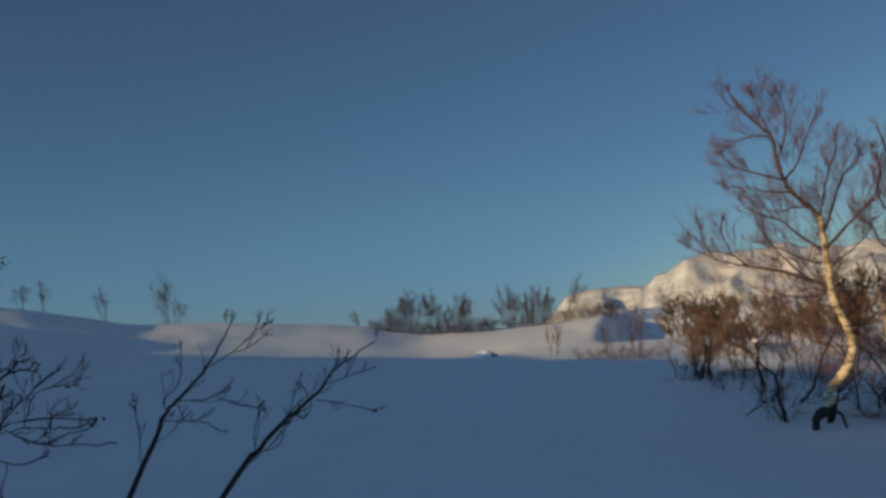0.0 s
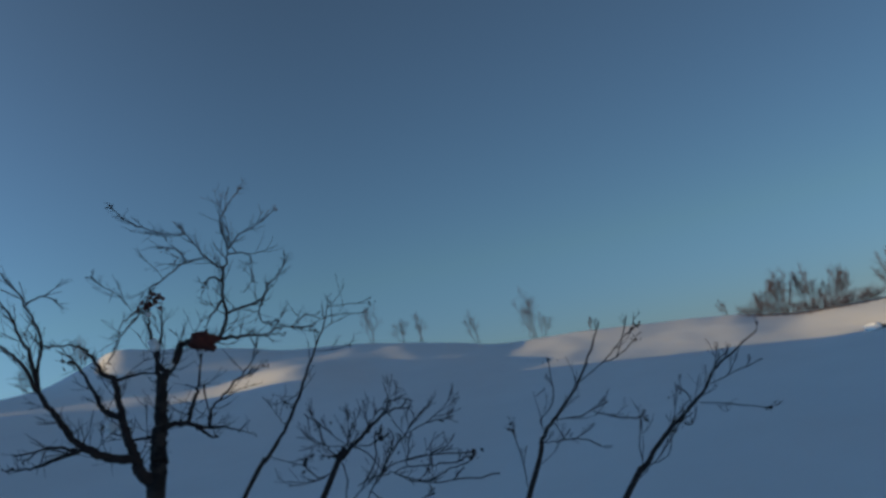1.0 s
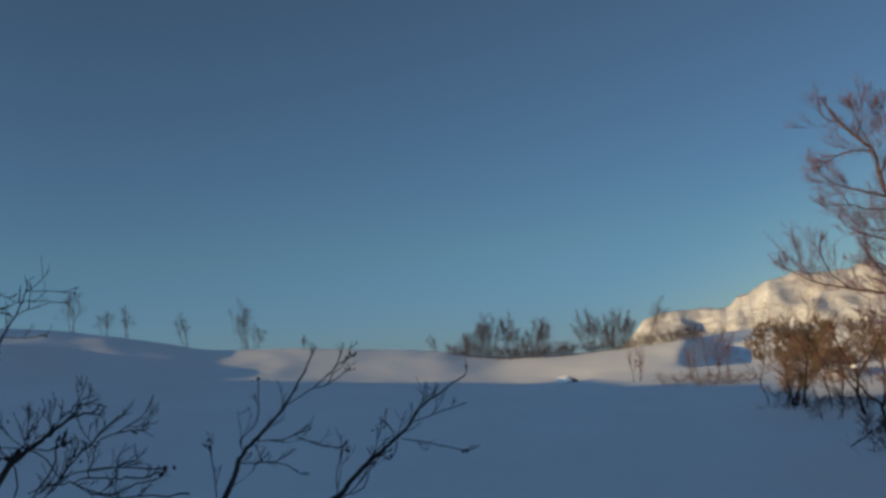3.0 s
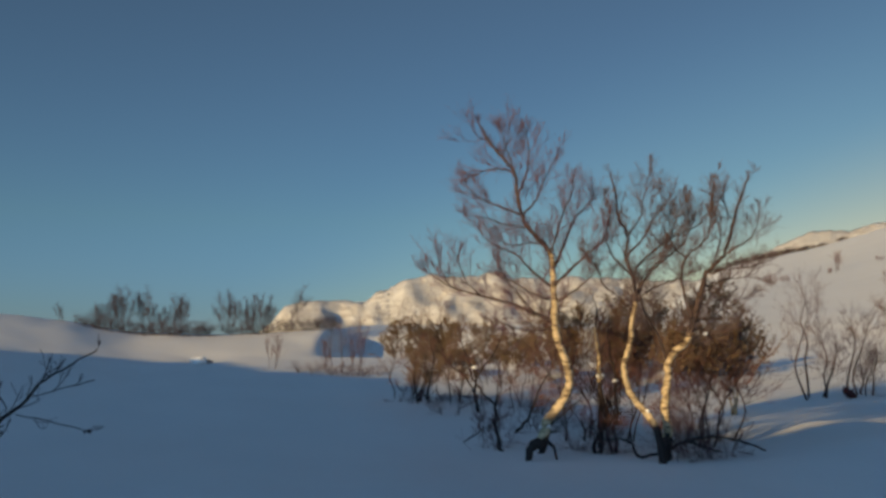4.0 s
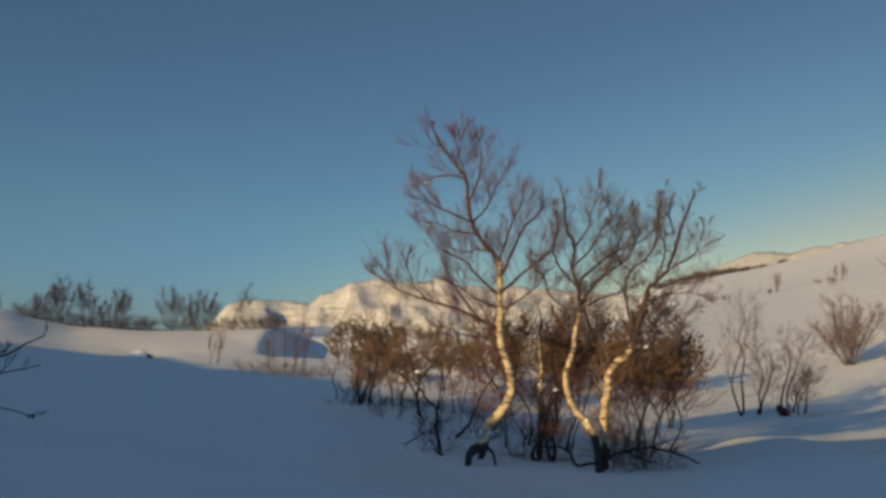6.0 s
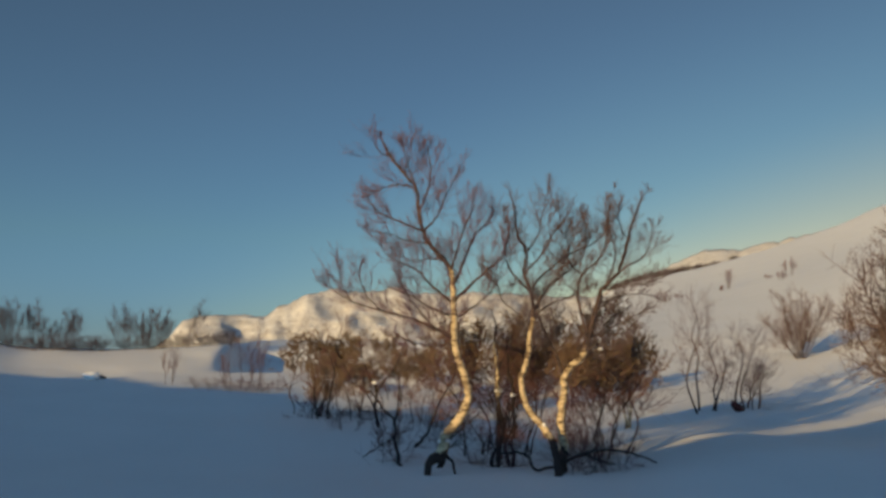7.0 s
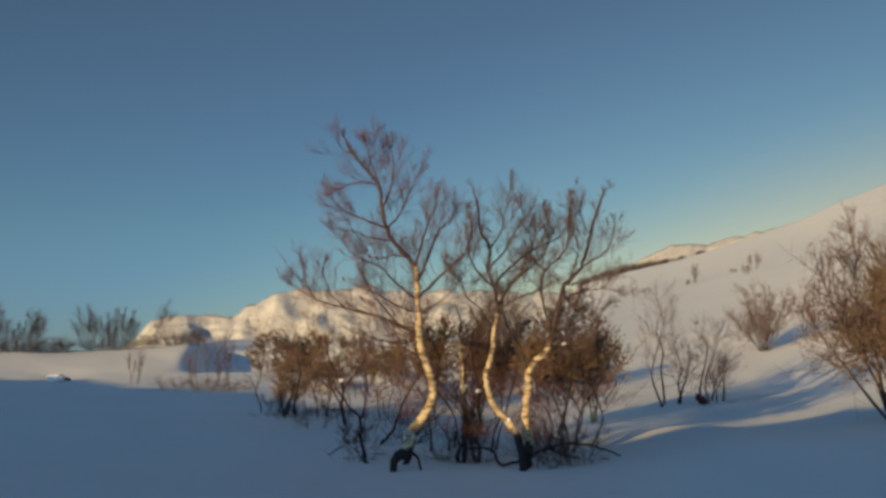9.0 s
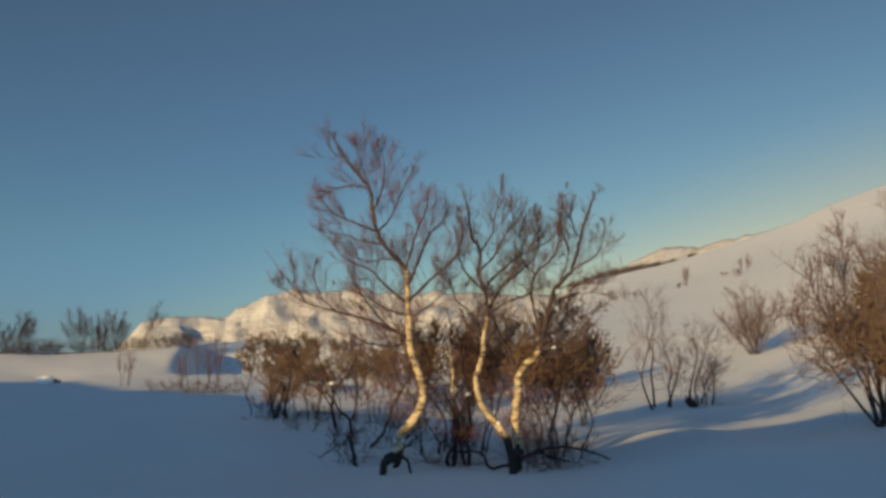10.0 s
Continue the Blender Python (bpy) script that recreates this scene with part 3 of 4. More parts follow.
limb("trunk", (0, 0.08), (-0.06, 0.41), (-0.18, 0.61), (-0.32, 0.76), (-0.42, 0.98), (-0.44, 1.19), (-0.37, 1.47), (-0.33, 1.75), (-0.3, 2.03), (-0.34, 2.28), (-0.42, 2.5), (-0.39, 2.76), (-0.5, 2.98), (-0.53, 3.21), (-0.59, 3.47))
limb("limb", (-0.34, 2.28), (-0.2, 2.47), (0.03, 2.67), (0.14, 2.81), (0.11, 3.03), (0.2, 3.26))
limb("limb", (-0.3, 2.03), (-0.09, 2.36), (0.08, 2.5), (0.31, 2.75), (0.36, 3.03), (0.31, 3.29))
limb("limb", (-0.36, 2.28), (-0.59, 2.53), (-0.65, 2.76), (-0.59, 2.98), (-0.67, 3.21))
limb("limb", (-0.39, 2.76), (-0.25, 2.98), (-0.19, 3.26), (-0.11, 3.58))
limb("limb", (-0.41, 2.5), (-0.2, 2.75), (-0.08, 2.98), (0.03, 3.18), (0, 3.4))
limb("limb", (0.03, 2.67), (0.25, 2.81), (0.47, 2.92), (0.64, 3.14), (0.62, 3.45))
limb("limb", (-0.33, 1.8), (-0.54, 2.03), (-0.68, 2.14), (-0.76, 2.36), (-0.93, 2.48))
limb("limb", (-0.31, 1.91), (-0.15, 2.08), (0.08, 2.19), (0.24, 2.25), (0.36, 2.36))
grown("birch_tree", 5.82, 11.01, 0.12, "leaning leafless birch with a pale lower trunk", "tree", WHITE_BARK, LIMB_BARK, GREY_TWIG, 0.055, 0.021, 17.0, 0.54, 0.0037, 12, curl=0.09, fork=0.46, kids=5, taper=0.82, trim=1.0, brown_from=1.95, foot=DARK_BARK, foot_z=0.42, group="birches", tip=0.003, knotty=0.006)

limb("trunk", (-0.01, 0.04), (0.01, 0.36), (-0.02, 0.64), (0.01, 0.97), (0.04, 1.25), (0.24, 1.47), (0.33, 1.7), (0.41, 2.04), (0.5, 2.32), (0.7, 2.54), (0.82, 2.94), (0.91, 3.23), (1, 3.49))
limb("limb", (0.5, 2.32), (0.81, 2.37), (1.09, 2.4), (1.26, 2.48))
limb("limb", (0.41, 2.04), (0.64, 2.2), (0.92, 2.26), (1.14, 2.23))
limb("limb", (0.33, 1.7), (0.24, 1.98), (0.19, 2.26), (0.25, 2.49), (0.48, 2.72), (0.54, 2.95), (0.58, 3.47))
limb("limb", (0.02, 1.19), (-0.1, 1.53), (-0.24, 1.81), (-0.31, 2.04), (-0.27, 2.27), (-0.04, 2.49), (0.02, 2.72))
limb("limb", (0.7, 2.54), (0.98, 2.71), (1.1, 2.88), (1.16, 3.23))
limb("limb", (0.5, 2.32), (0.64, 2.6), (0.68, 2.89), (0.6, 3.12))
limb("limb", (0.82, 2.94), (0.71, 3.17), (0.72, 3.38))
limb("limb", (0.25, 2.49), (0.08, 2.66), (0.11, 2.95), (0.2, 3.15))
limb("limb", (0.33, 1.7), (0.58, 1.81), (0.86, 1.98), (1.06, 2.03))
limb("limb", (0.24, 1.47), (0.52, 1.58), (0.8, 1.7))
limb("root", (-0.01, 0.14), (0.28, 0.29), (0.61, 0.34), (0.94, 0.28), (1.13, 0.21))
limb("root", (0.22, 0.28), (0.44, 0.2), (0.66, 0.14))
limb("root", (-0.06, 0.11), (-0.34, 0.07), (-0.42, 0.22), (-0.59, 0.27), (-0.78, 0.27), (-0.92, 0.41))
grown("birch_tree", 5.99, 11.2, 0.12, "forked leafless birch with a sunlit pale trunk", "tree", WHITE_BARK, LIMB_BARK, GREY_TWIG, 0.068, 0.023, 17.0, 0.54, 0.0037, 13, curl=0.09, fork=0.46, kids=5, taper=0.82, trim=1.0, brown_from=1.55, foot=DARK_BARK, foot_z=0.30, group="birches", tip=0.003, knotty=0.006)

limb("trunk", (-0, 0.28), (-0, 0.83), (-0.02, 0.96), (-0.03, 1.2), (-0.07, 1.55), (-0.05, 1.83), (-0.11, 2.08))
limb("limb", (0.23, 0.31), (0.2, 0.9), (0.14, 1.2), (0.11, 1.58))
limb("limb", (-0.03, 1.2), (0.07, 1.45), (0.14, 1.7))
grown("birch_tree", 5.82, 12.73, 0.15, "thin young birch with dark stems below", "tree", WHITE_BARK, DARK_BARK, TWIG, 0.040, 0.036, 6, 0.4, 0.007, 14, foot=DARK_BARK, foot_z=0.85, brown_from=1.6, group="birches", knotty=0.01)

limb("trunk", (0, 0.04), (-0.05, 0.28), (-0.06, 0.51), (-0.23, 0.69), (-0.37, 0.9), (-0.43, 1.06))
limb("limb", (-0.47, 0.03), (-0.27, 0.17), (-0.06, 0.32))
limb("limb", (0.22, 0.17), (0.39, 0.38), (0.55, 0.8), (0.71, 1.03), (0.76, 1.3))
limb("limb", (-0.06, 0.51), (0.03, 0.74), (-0.01, 1))
limb("limb", (-0.23, 0.69), (-0.38, 0.61), (-0.57, 0.68))
grown("bare_shrub", 4.37, 12.75, 0.2, "dark crooked leafless shrub beside the birches", "shrub", DARK_BARK, DARK_BARK, TWIG, 0.030, 0.028, 8, 0.42, 0.007, 15, group="bare shrubs", knotty=0.008)

limb("trunk", (0, -0), (-0.06, 0.27), (-0.04, 0.58), (-0.19, 0.87), (-0.3, 1.17), (-0.37, 1.48))
limb("limb", (-0.04, 0.53), (0.31, 1.05), (0.45, 1.41))
limb("limb", (-0.06, 0.27), (-0.26, 0.57), (-0.49, 0.76), (-0.65, 1.06))
limb("limb", (-0.92, 0.14), (-0.8, 0.95), (-0.94, 1.25))
limb("limb", (-1.07, 0.13), (-1.14, 0.53), (-1.11, 0.94))
grown("bare_shrub", 5.5, 17.14, 0.4, "dark-stemmed leafless shrub behind the birches", "shrub", DARK_BARK, DARK_BARK, TWIG, 0.040, 0.030, 7, 0.45, 0.007, 16, group="bare shrubs", knotty=0.008)

limb("trunk", (-0, 1.18), (0.03, 1.34), (0.05, 1.45), (0.07, 1.55), (0.09, 1.66), (0.11, 1.77))
limb("limb", (0.11, 1.76), (0.19, 1.84), (0.23, 1.92), (0.31, 1.93), (0.45, 1.92), (0.58, 1.92), (0.7, 1.91), (0.8, 1.9))
limb("limb", (0.7, 1.91), (0.77, 1.94), (0.87, 1.94), (0.94, 1.92), (1.01, 1.9))
limb("limb", (0.87, 1.94), (0.95, 1.99), (1.04, 1.99))
limb("limb", (0.43, 1.91), (0.48, 1.99), (0.51, 2.07), (0.5, 2.15), (0.52, 2.26), (0.53, 2.33), (0.46, 2.41), (0.41, 2.5), (0.36, 2.59), (0.34, 2.65))
limb("limb", (0.53, 2.33), (0.57, 2.4), (0.59, 2.46), (0.68, 2.56), (0.79, 2.6), (0.92, 2.7))
limb("limb", (0.59, 2.46), (0.56, 2.61), (0.62, 2.72), (0.71, 2.82))
limb("limb", (0.36, 2.59), (0.27, 2.59), (0.14, 2.63), (0.04, 2.68), (-0.04, 2.76))
limb("limb", (0.44, 2.42), (0.34, 2.42), (0.27, 2.39), (0.19, 2.34), (0.12, 2.31), (0.08, 2.22), (-0.01, 2.13), (-0.1, 2.05), (-0.16, 1.95), (-0.21, 1.9))
limb("limb", (0.34, 2.42), (0.3, 2.5), (0.23, 2.52))
limb("limb", (0.51, 2.07), (0.61, 2.09), (0.73, 2.13), (0.77, 2.2), (0.85, 2.26), (0.89, 2.35))
limb("limb", (0.73, 2.13), (0.69, 2.04), (0.71, 1.98), (0.78, 1.98))
limb("limb", (0.58, 2.43), (0.68, 2.41), (0.7, 2.35), (0.68, 2.23))
limb("limb", (0.12, 1.79), (0.09, 1.86), (0.08, 2), (0.08, 2.11), (0.11, 2.2))
limb("limb", (0.09, 1.73), (0.1, 1.86), (0.14, 2.01), (0.16, 2.16))
limb("limb", (0, 1.2), (-0.07, 1.29), (-0.08, 1.36), (-0.11, 1.48), (-0.12, 1.59), (-0.13, 1.77), (-0.18, 1.81), (-0.23, 1.92), (-0.29, 1.97), (-0.42, 1.97))
limb("limb", (-0.08, 1.36), (-0.22, 1.4), (-0.31, 1.46), (-0.36, 1.51), (-0.42, 1.64), (-0.48, 1.76), (-0.53, 1.9), (-0.6, 1.99), (-0.69, 2.09), (-0.74, 2.16))
limb("limb", (-0.48, 1.76), (-0.5, 1.96), (-0.53, 2.03), (-0.56, 2.15), (-0.63, 2.27), (-0.71, 2.42))
limb("limb", (-0.49, 1.81), (-0.45, 1.95), (-0.44, 2.03), (-0.49, 2.2), (-0.57, 2.35), (-0.61, 2.43))
limb("limb", (-0.49, 2.2), (-0.41, 2.23), (-0.34, 2.19))
limb("limb", (-0.31, 1.46), (-0.48, 1.43), (-0.58, 1.41), (-0.67, 1.43))
limb("limb", (-0.35, 1.46), (-0.49, 1.5), (-0.6, 1.45))
limb("limb", (-0.12, 1.59), (-0.19, 1.62), (-0.23, 1.7), (-0.28, 1.84), (-0.33, 1.93), (-0.37, 1.99))
limb("limb", (-0.13, 1.77), (0, 1.78), (0.1, 1.76))
limb("limb", (-0.16, 1.95), (-0.11, 2.01), (-0.07, 2.14), (-0.02, 2.17), (0.07, 2.21))
limb("limb", (-0, 2.2), (-0.07, 2.32), (-0.15, 2.38), (-0.2, 2.44))
limb("limb", (0.06, 1.5), (0.18, 1.5), (0.29, 1.46), (0.42, 1.43), (0.5, 1.4))
limb("limb", (0.25, 1.47), (0.32, 1.4), (0.36, 1.4))
limb("limb", (0.2, 1.49), (0.26, 1.61), (0.29, 1.69), (0.32, 1.82), (0.35, 1.89))
limb("limb", (0.32, 1.46), (0.34, 1.55), (0.4, 1.6), (0.5, 1.68), (0.55, 1.7), (0.67, 1.73))
limb("limb", (0.5, 1.68), (0.58, 1.75), (0.63, 1.84), (0.65, 1.91))
limb("limb", (0.32, 1.69), (0.32, 1.51))
limb("limb", (0.05, 1.47), (-0.04, 1.46), (-0.13, 1.48), (-0.22, 1.56))
limb("limb", (0.5, 2.15), (0.43, 2.08), (0.38, 2))
limb("limb", (0.52, 2.26), (0.46, 2.29), (0.4, 2.25))
grown("gnarled_tree", -3.4, 4.42, 0.05, "gnarled leafless tree with dark crooked limbs in the shade", "tree", OLD_BARK, DARK_BARK, DARK_BARK, 0.054, 0.036, 18, 0.24, 0.0034, 17, taper=0.8, trim=1.0, top=0.5, limb_full=1.0, knotty=0.0035, level=1, kids=3, depth=0.5, tip=0.0022, start=0.05, curl=0.10, fork=0.5)

limb("trunk", (-0, 1.12), (0.11, 1.25), (0.23, 1.39), (0.34, 1.58), (0.42, 1.73), (0.48, 1.83), (0.53, 1.95))
limb("limb", (0.42, 1.73), (0.52, 1.72), (0.6, 1.73))
limb("limb", (0.5, 1.89), (0.62, 1.89), (0.72, 1.88))
limb("limb", (0.52, 1.94), (0.65, 1.94), (0.75, 1.93))
limb("limb", (0.23, 1.39), (0.19, 1.44), (0.2, 1.52))
limb("limb", (0.12, 1.26), (0.21, 1.21), (0.31, 1.22))
limb("limb", (0.48, 1.83), (0.55, 1.86), (0.59, 1.87))
limb("limb", (0.34, 1.58), (0.3, 1.5), (0.24, 1.49))
grown("bare_sapling", -2.75, 4.27, 0.05, "slender leafless sapling leaning in the shade", "sapling", DARK_BARK, DARK_BARK, DARK_BARK, 0.014, 0.007, 5, 0.2, 0.003, 18, level=1, kids=2, depth=0.3, tip=0.002, curl=0.07, fork=0.45, knotty=0.002, start=0.1, trim=1.0)

limb("trunk", (-0, 1.18), (0.06, 1.26), (0.11, 1.3), (0.17, 1.34), (0.22, 1.38), (0.29, 1.39))
limb("limb", (0.06, 1.26), (0.09, 1.31), (0.12, 1.37))
limb("limb", (0.06, 1.26), (0.02, 1.32), (0.01, 1.39))
limb("limb", (0.1, 1.17), (0.15, 1.19), (0.2, 1.19), (0.26, 1.2), (0.35, 1.19), (0.44, 1.19))
limb("limb", (0.17, 1.19), (0.21, 1.24), (0.23, 1.27))
limb("limb", (0.26, 1.2), (0.28, 1.27), (0.3, 1.3))
limb("limb", (0.03, 1.23), (-0.02, 1.22), (-0.06, 1.27))
limb("limb", (0.22, 1.38), (0.23, 1.41), (0.25, 1.42))
limb("limb", (0.11, 1.3), (0.16, 1.29), (0.2, 1.31))
limb("limb", (0.1, 1.08), (0.18, 1.21), (0.27, 1.31), (0.34, 1.38))
limb("limb", (0.18, 1.21), (0.29, 1.23), (0.48, 1.21))
limb("limb", (0.22, 1.19), (0.32, 1.14), (0.56, 1.12))
limb("limb", (0.18, 1.21), (0.12, 1.29), (0.04, 1.28))
limb("limb", (0.13, 1.15), (0.23, 1.09), (0.33, 1.11))
limb("limb", (0.05, 1.11), (0.12, 1.17), (0.17, 1.25), (0.18, 1.32))
limb("limb", (0.32, 1.14), (0.4, 1.17), (0.46, 1.18))
limb("limb", (0.04, 1.09), (0.07, 1.19), (0.06, 1.26))
limb("limb", (0.27, 1.31), (0.36, 1.33), (0.4, 1.32))
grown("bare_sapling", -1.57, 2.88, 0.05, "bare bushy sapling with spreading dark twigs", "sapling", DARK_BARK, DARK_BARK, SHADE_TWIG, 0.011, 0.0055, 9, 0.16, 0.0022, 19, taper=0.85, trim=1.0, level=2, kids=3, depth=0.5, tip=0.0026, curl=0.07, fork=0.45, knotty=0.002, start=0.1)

limb("trunk", (-0, 0.92), (0.06, 1.04), (0.1, 1.14), (0.16, 1.2), (0.25, 1.29), (0.29, 1.33), (0.37, 1.46), (0.44, 1.59))
limb("limb", (0.28, 1.33), (0.42, 1.41), (0.53, 1.5), (0.59, 1.54))
limb("limb", (0.17, 1.2), (0.29, 1.2), (0.4, 1.24))
limb("limb", (0.33, 1.21), (0.44, 1.16), (0.56, 1.14))
limb("limb", (0.1, 1.11), (0.17, 1.11), (0.22, 1.15))
limb("limb", (-0.01, 0.94), (-0.01, 1.03), (-0.03, 1.2))
limb("limb", (0.03, 0.99), (0.08, 1.09), (0.11, 1.12))
limb("limb", (0.11, 1.16), (0.1, 1.21), (0.17, 1.29), (0.18, 1.46))
limb("limb", (0.17, 1.11), (0.28, 1.09), (0.34, 1.05))
limb("limb", (0.42, 1.41), (0.48, 1.42), (0.57, 1.48))
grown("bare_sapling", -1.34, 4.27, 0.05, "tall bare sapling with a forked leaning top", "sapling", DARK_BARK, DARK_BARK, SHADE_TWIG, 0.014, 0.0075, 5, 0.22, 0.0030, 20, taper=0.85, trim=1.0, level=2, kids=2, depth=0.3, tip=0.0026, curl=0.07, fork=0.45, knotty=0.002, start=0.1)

limb("trunk", (0, 0.82), (0.08, 0.9), (0.17, 1), (0.28, 1.09), (0.35, 1.14), (0.43, 1.21), (0.48, 1.28), (0.6, 1.36), (0.7, 1.42))
limb("limb", (0.45, 1.22), (0.55, 1.25), (0.71, 1.29))
limb("limb", (0.39, 1.15), (0.52, 1.12), (0.69, 1.07))
limb("limb", (0.08, 0.9), (0.09, 1.03), (0.12, 1.12))
limb("limb", (0.23, 1.05), (0.27, 1.13), (0.28, 1.21))
limb("limb", (0.06, 0.87), (0.17, 0.96), (0.25, 1.06), (0.34, 1.12))
limb("limb", (0.43, 1.21), (0.5, 1.31), (0.56, 1.35))
limb("limb", (0.35, 1.14), (0.35, 1.19), (0.31, 1.24))
limb("limb", (0.28, 1.09), (0.33, 1.06), (0.34, 1.09))
limb("limb", (0.11, 0.92), (0.19, 0.94), (0.22, 0.99))
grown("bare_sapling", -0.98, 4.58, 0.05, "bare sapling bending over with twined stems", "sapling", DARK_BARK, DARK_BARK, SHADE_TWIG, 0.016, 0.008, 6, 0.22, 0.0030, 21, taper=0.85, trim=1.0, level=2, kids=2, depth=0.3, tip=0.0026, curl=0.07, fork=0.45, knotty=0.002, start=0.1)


# ---------------------------------------------------------------- bushes behind and beside the birches
BROWN = "bare-tipped bush with withered brown leaves in the snow"
for i, (hd, d, tall, wide, n, low, high, leafy) in enumerate(((-13.6, 20.5, 2.1, 1.6, 4, 0.42, 0.78, 18), (-15.6, 20.0, 2.0, 1.4, 3, 0.40, 0.76, 18), (-16.4, 19.4, 1.5, 1.4, 3, 0.30, 0.70, 7),
                                                              (-14.6, 19.4, 1.25, 1.1, 3, 0.30, 0.75, 6), (-18.3, 19.2, 1.75, 1.3, 3, 0.45, 0.75, 7), (-20.3, 19.0, 1.6, 1.2, 3, 0.5, 0.85, 8), (-19.0, 24.0, 1.9, 2.2, 3, 0.2, 0.85, 12), (-21.4, 25.0, 1.8, 2.2, 3, 0.2, 0.85, 12), (-23.9, 24.0, 1.7, 2.2, 3, 0.2, 0.85, 12), (-26.2, 25.5, 1.8, 2.2, 3, 0.2, 0.85, 11), (-28.4, 24.0, 1.6, 2.0, 3, 0.2, 0.85, 11), (-30.4, 25.5, 1.5, 2.0, 3, 0.2, 0.85, 9))):
    shrub("brown_bush", *at(hd, d), tall, wide, n, BROWN, "bush", 40 + i, bark=DARK_BARK, twig_bark=PALE_TWIG, leafy=leafy, band=(low, high), twigs=12, thick=0.013, group="brown bushes",
          twig_len=0.32, twig_r=0.005, crook=0.24, spread=0.95, leaf_size=0.025, kids=4, start=0.3)
MASS = "dense bush with dark brown withered leaves between the birch trunks"
for i, (hd, d, tall, wide, n, low, high, leafy) in enumerate(((-23.2, 14.6, 2.4, 1.2, 3, 0.46, 1.0, 7), (-24.4, 15.0, 2.25, 1.2, 3, 0.44, 1.0, 7), (-26.3, 14.6, 2.8, 1.0, 3, 0.42, 1.0, 6),
                                                              (-29.8, 14.0, 2.3, 1.7, 4, 0.44, 1.0, 8), (-31.0, 14.4, 2.2, 1.3, 3, 0.42, 0.97, 8))):
    shrub("brown_bush", *at(hd, d), tall, wide, n, MASS, "bush", 50 + i, bark=DARK_BARK, twig_bark=TWIG, leafy=leafy, band=(low, high), twigs=24, thick=0.016, group="brown bushes",
          twig_len=0.28, twig_r=0.005, crook=0.22, spread=1.05, leaf_size=0.025, kids=4, start=0.36)
shrub("pale_bush", *at(-31.7, 18.5), 1.7, 1.0, 3, "pale-stemmed small birch bush behind the birches", "bush", 58, bark=WHITE_BARK, twig_bark=PALE_TWIG, twigs=8, thick=0.03, crook=0.12, start=0.35)
LOW = "low leafless undergrowth poking out of the snow"
for i, (hd, d, tall, wide, n) in enumerate(((-18.6, 13.7, 0.7, 0.9, 4), (-23.6, 13.5, 0.8, 0.9, 4), (-29.2, 12.8, 0.75, 1.3, 6), (-30.8, 13.0, 0.6, 1.2, 5), (-28.4, 13.4, 1.0, 0.9, 5),
                                           (-16.2, 17.5, 0.7, 0.8, 4), (-21.2, 15.6, 0.9, 1.1, 5), (-25.2, 13.2, 0.7, 0.8, 4), (-13.9, 19.6, 0.6, 0.8, 4))):
    shrub("undergrowth", *at(hd, d), tall, wide, n, LOW, "shrub", 70 + i, bark=DARK_BARK, twig_bark=TWIG, twigs=7, group="undergrowth", twig_len=0.45, thick=0.0055, twig_r=0.0034, spread=1.5, crook=0.36, kids=4, start=0.05)
for i, (hd, d, tall, ln) in enumerate(((-24.3, 13.3, 1.3, 0.02), (-25.3, 13.4, 1.15, -0.05), (-20.9, 13.2, 1.2, 0.3), (-14.3, 19.9, 0.9, 0.1))):
    shrub("dark_stump_shoot", *at(hd, d), tall, 0.35, 2, "dark crooked leafless stems rising from the snow", "shrub", 85 + i, bark=DARK_BARK, twig_bark=DARK_BARK, twigs=6, group="dark stems", lean=ln,
          twig_len=0.35, thick=0.035, twig_r=0.008, spread=1.0, crook=0.16, start=0.3)

# ---------------------------------------------------------------- shrubs on the crest
CREST = "leafless willow shrub on the snowy crest against the sky"
for i, (hd, tall, wide, n, ln) in enumerate(((2.0, 2.0, 1.3, 8, 0.0), (2.9, 1.3, 0.9, 5, 0), (0.5, 2.0, 0.9, 6, -0.10), (-1.15, 1.8, 0.9, 6, 0.02), (-0.4, 1.2, 1.2, 5, 0),
                                            (-3.9, 2.1, 1.2, 6, -0.08), (-4.9, 1.6, 1.1, 6, 0.0), (-5.7, 1.8, 1.2, 7, 0.05), (-7.0, 2.1, 0.6, 3, 0.25))):
    shrub("crest_shrub", *at(hd, 41), tall, wide, n, CREST, "shrub", 100 + i, bark=LIMB_BARK, twig_bark=CREST_TWIG, twigs=13, group="crest shrubs", lean=ln, twig_len=0.24, twig_r=0.0042, thick=0.009,
          rise=0.07, spread=0.75, crook=0.11, kids=4, start=0.3, taper=0.75)
for i, (hd, d, tall, wide, n, ln) in enumerate(((15.6, 41, 2.1, 0.9, 6, -0.08), (15.1, 41, 1.2, 0.5, 3, 0.1), (18.8, 41, 1.5, 0.5, 3, -0.22), (22.0, 41, 1.4, 0.6, 3, -0.05), (23.1, 41, 1.3, 0.8, 3, 0),
                                               (24.8, 41, 2.0, 0.6, 3, 0.0), (4.9, 41, 0.8, 0.4, 3, -0.3), (12.4, 41, 0.7, 0.2, 2, 0), (40.6, 44, 1.9, 0.9, 4, 0), (43.6, 46, 1.7, 0.8, 4, 0), (45.6, 46, 1.0, 0.8, 4, 0))):
    shrub("crest_shrub", *at(hd, d), tall, wide, n, CREST, "shrub", 110 + i, bark=LIMB_BARK, twig_bark=CREST_TWIG, twigs=6, group="crest shrubs", lean=ln, twig_len=0.28, twig_r=0.005, thick=0.012,
          rise=0.07, spread=0.75, crook=0.11, kids=4, start=0.3, taper=0.75)
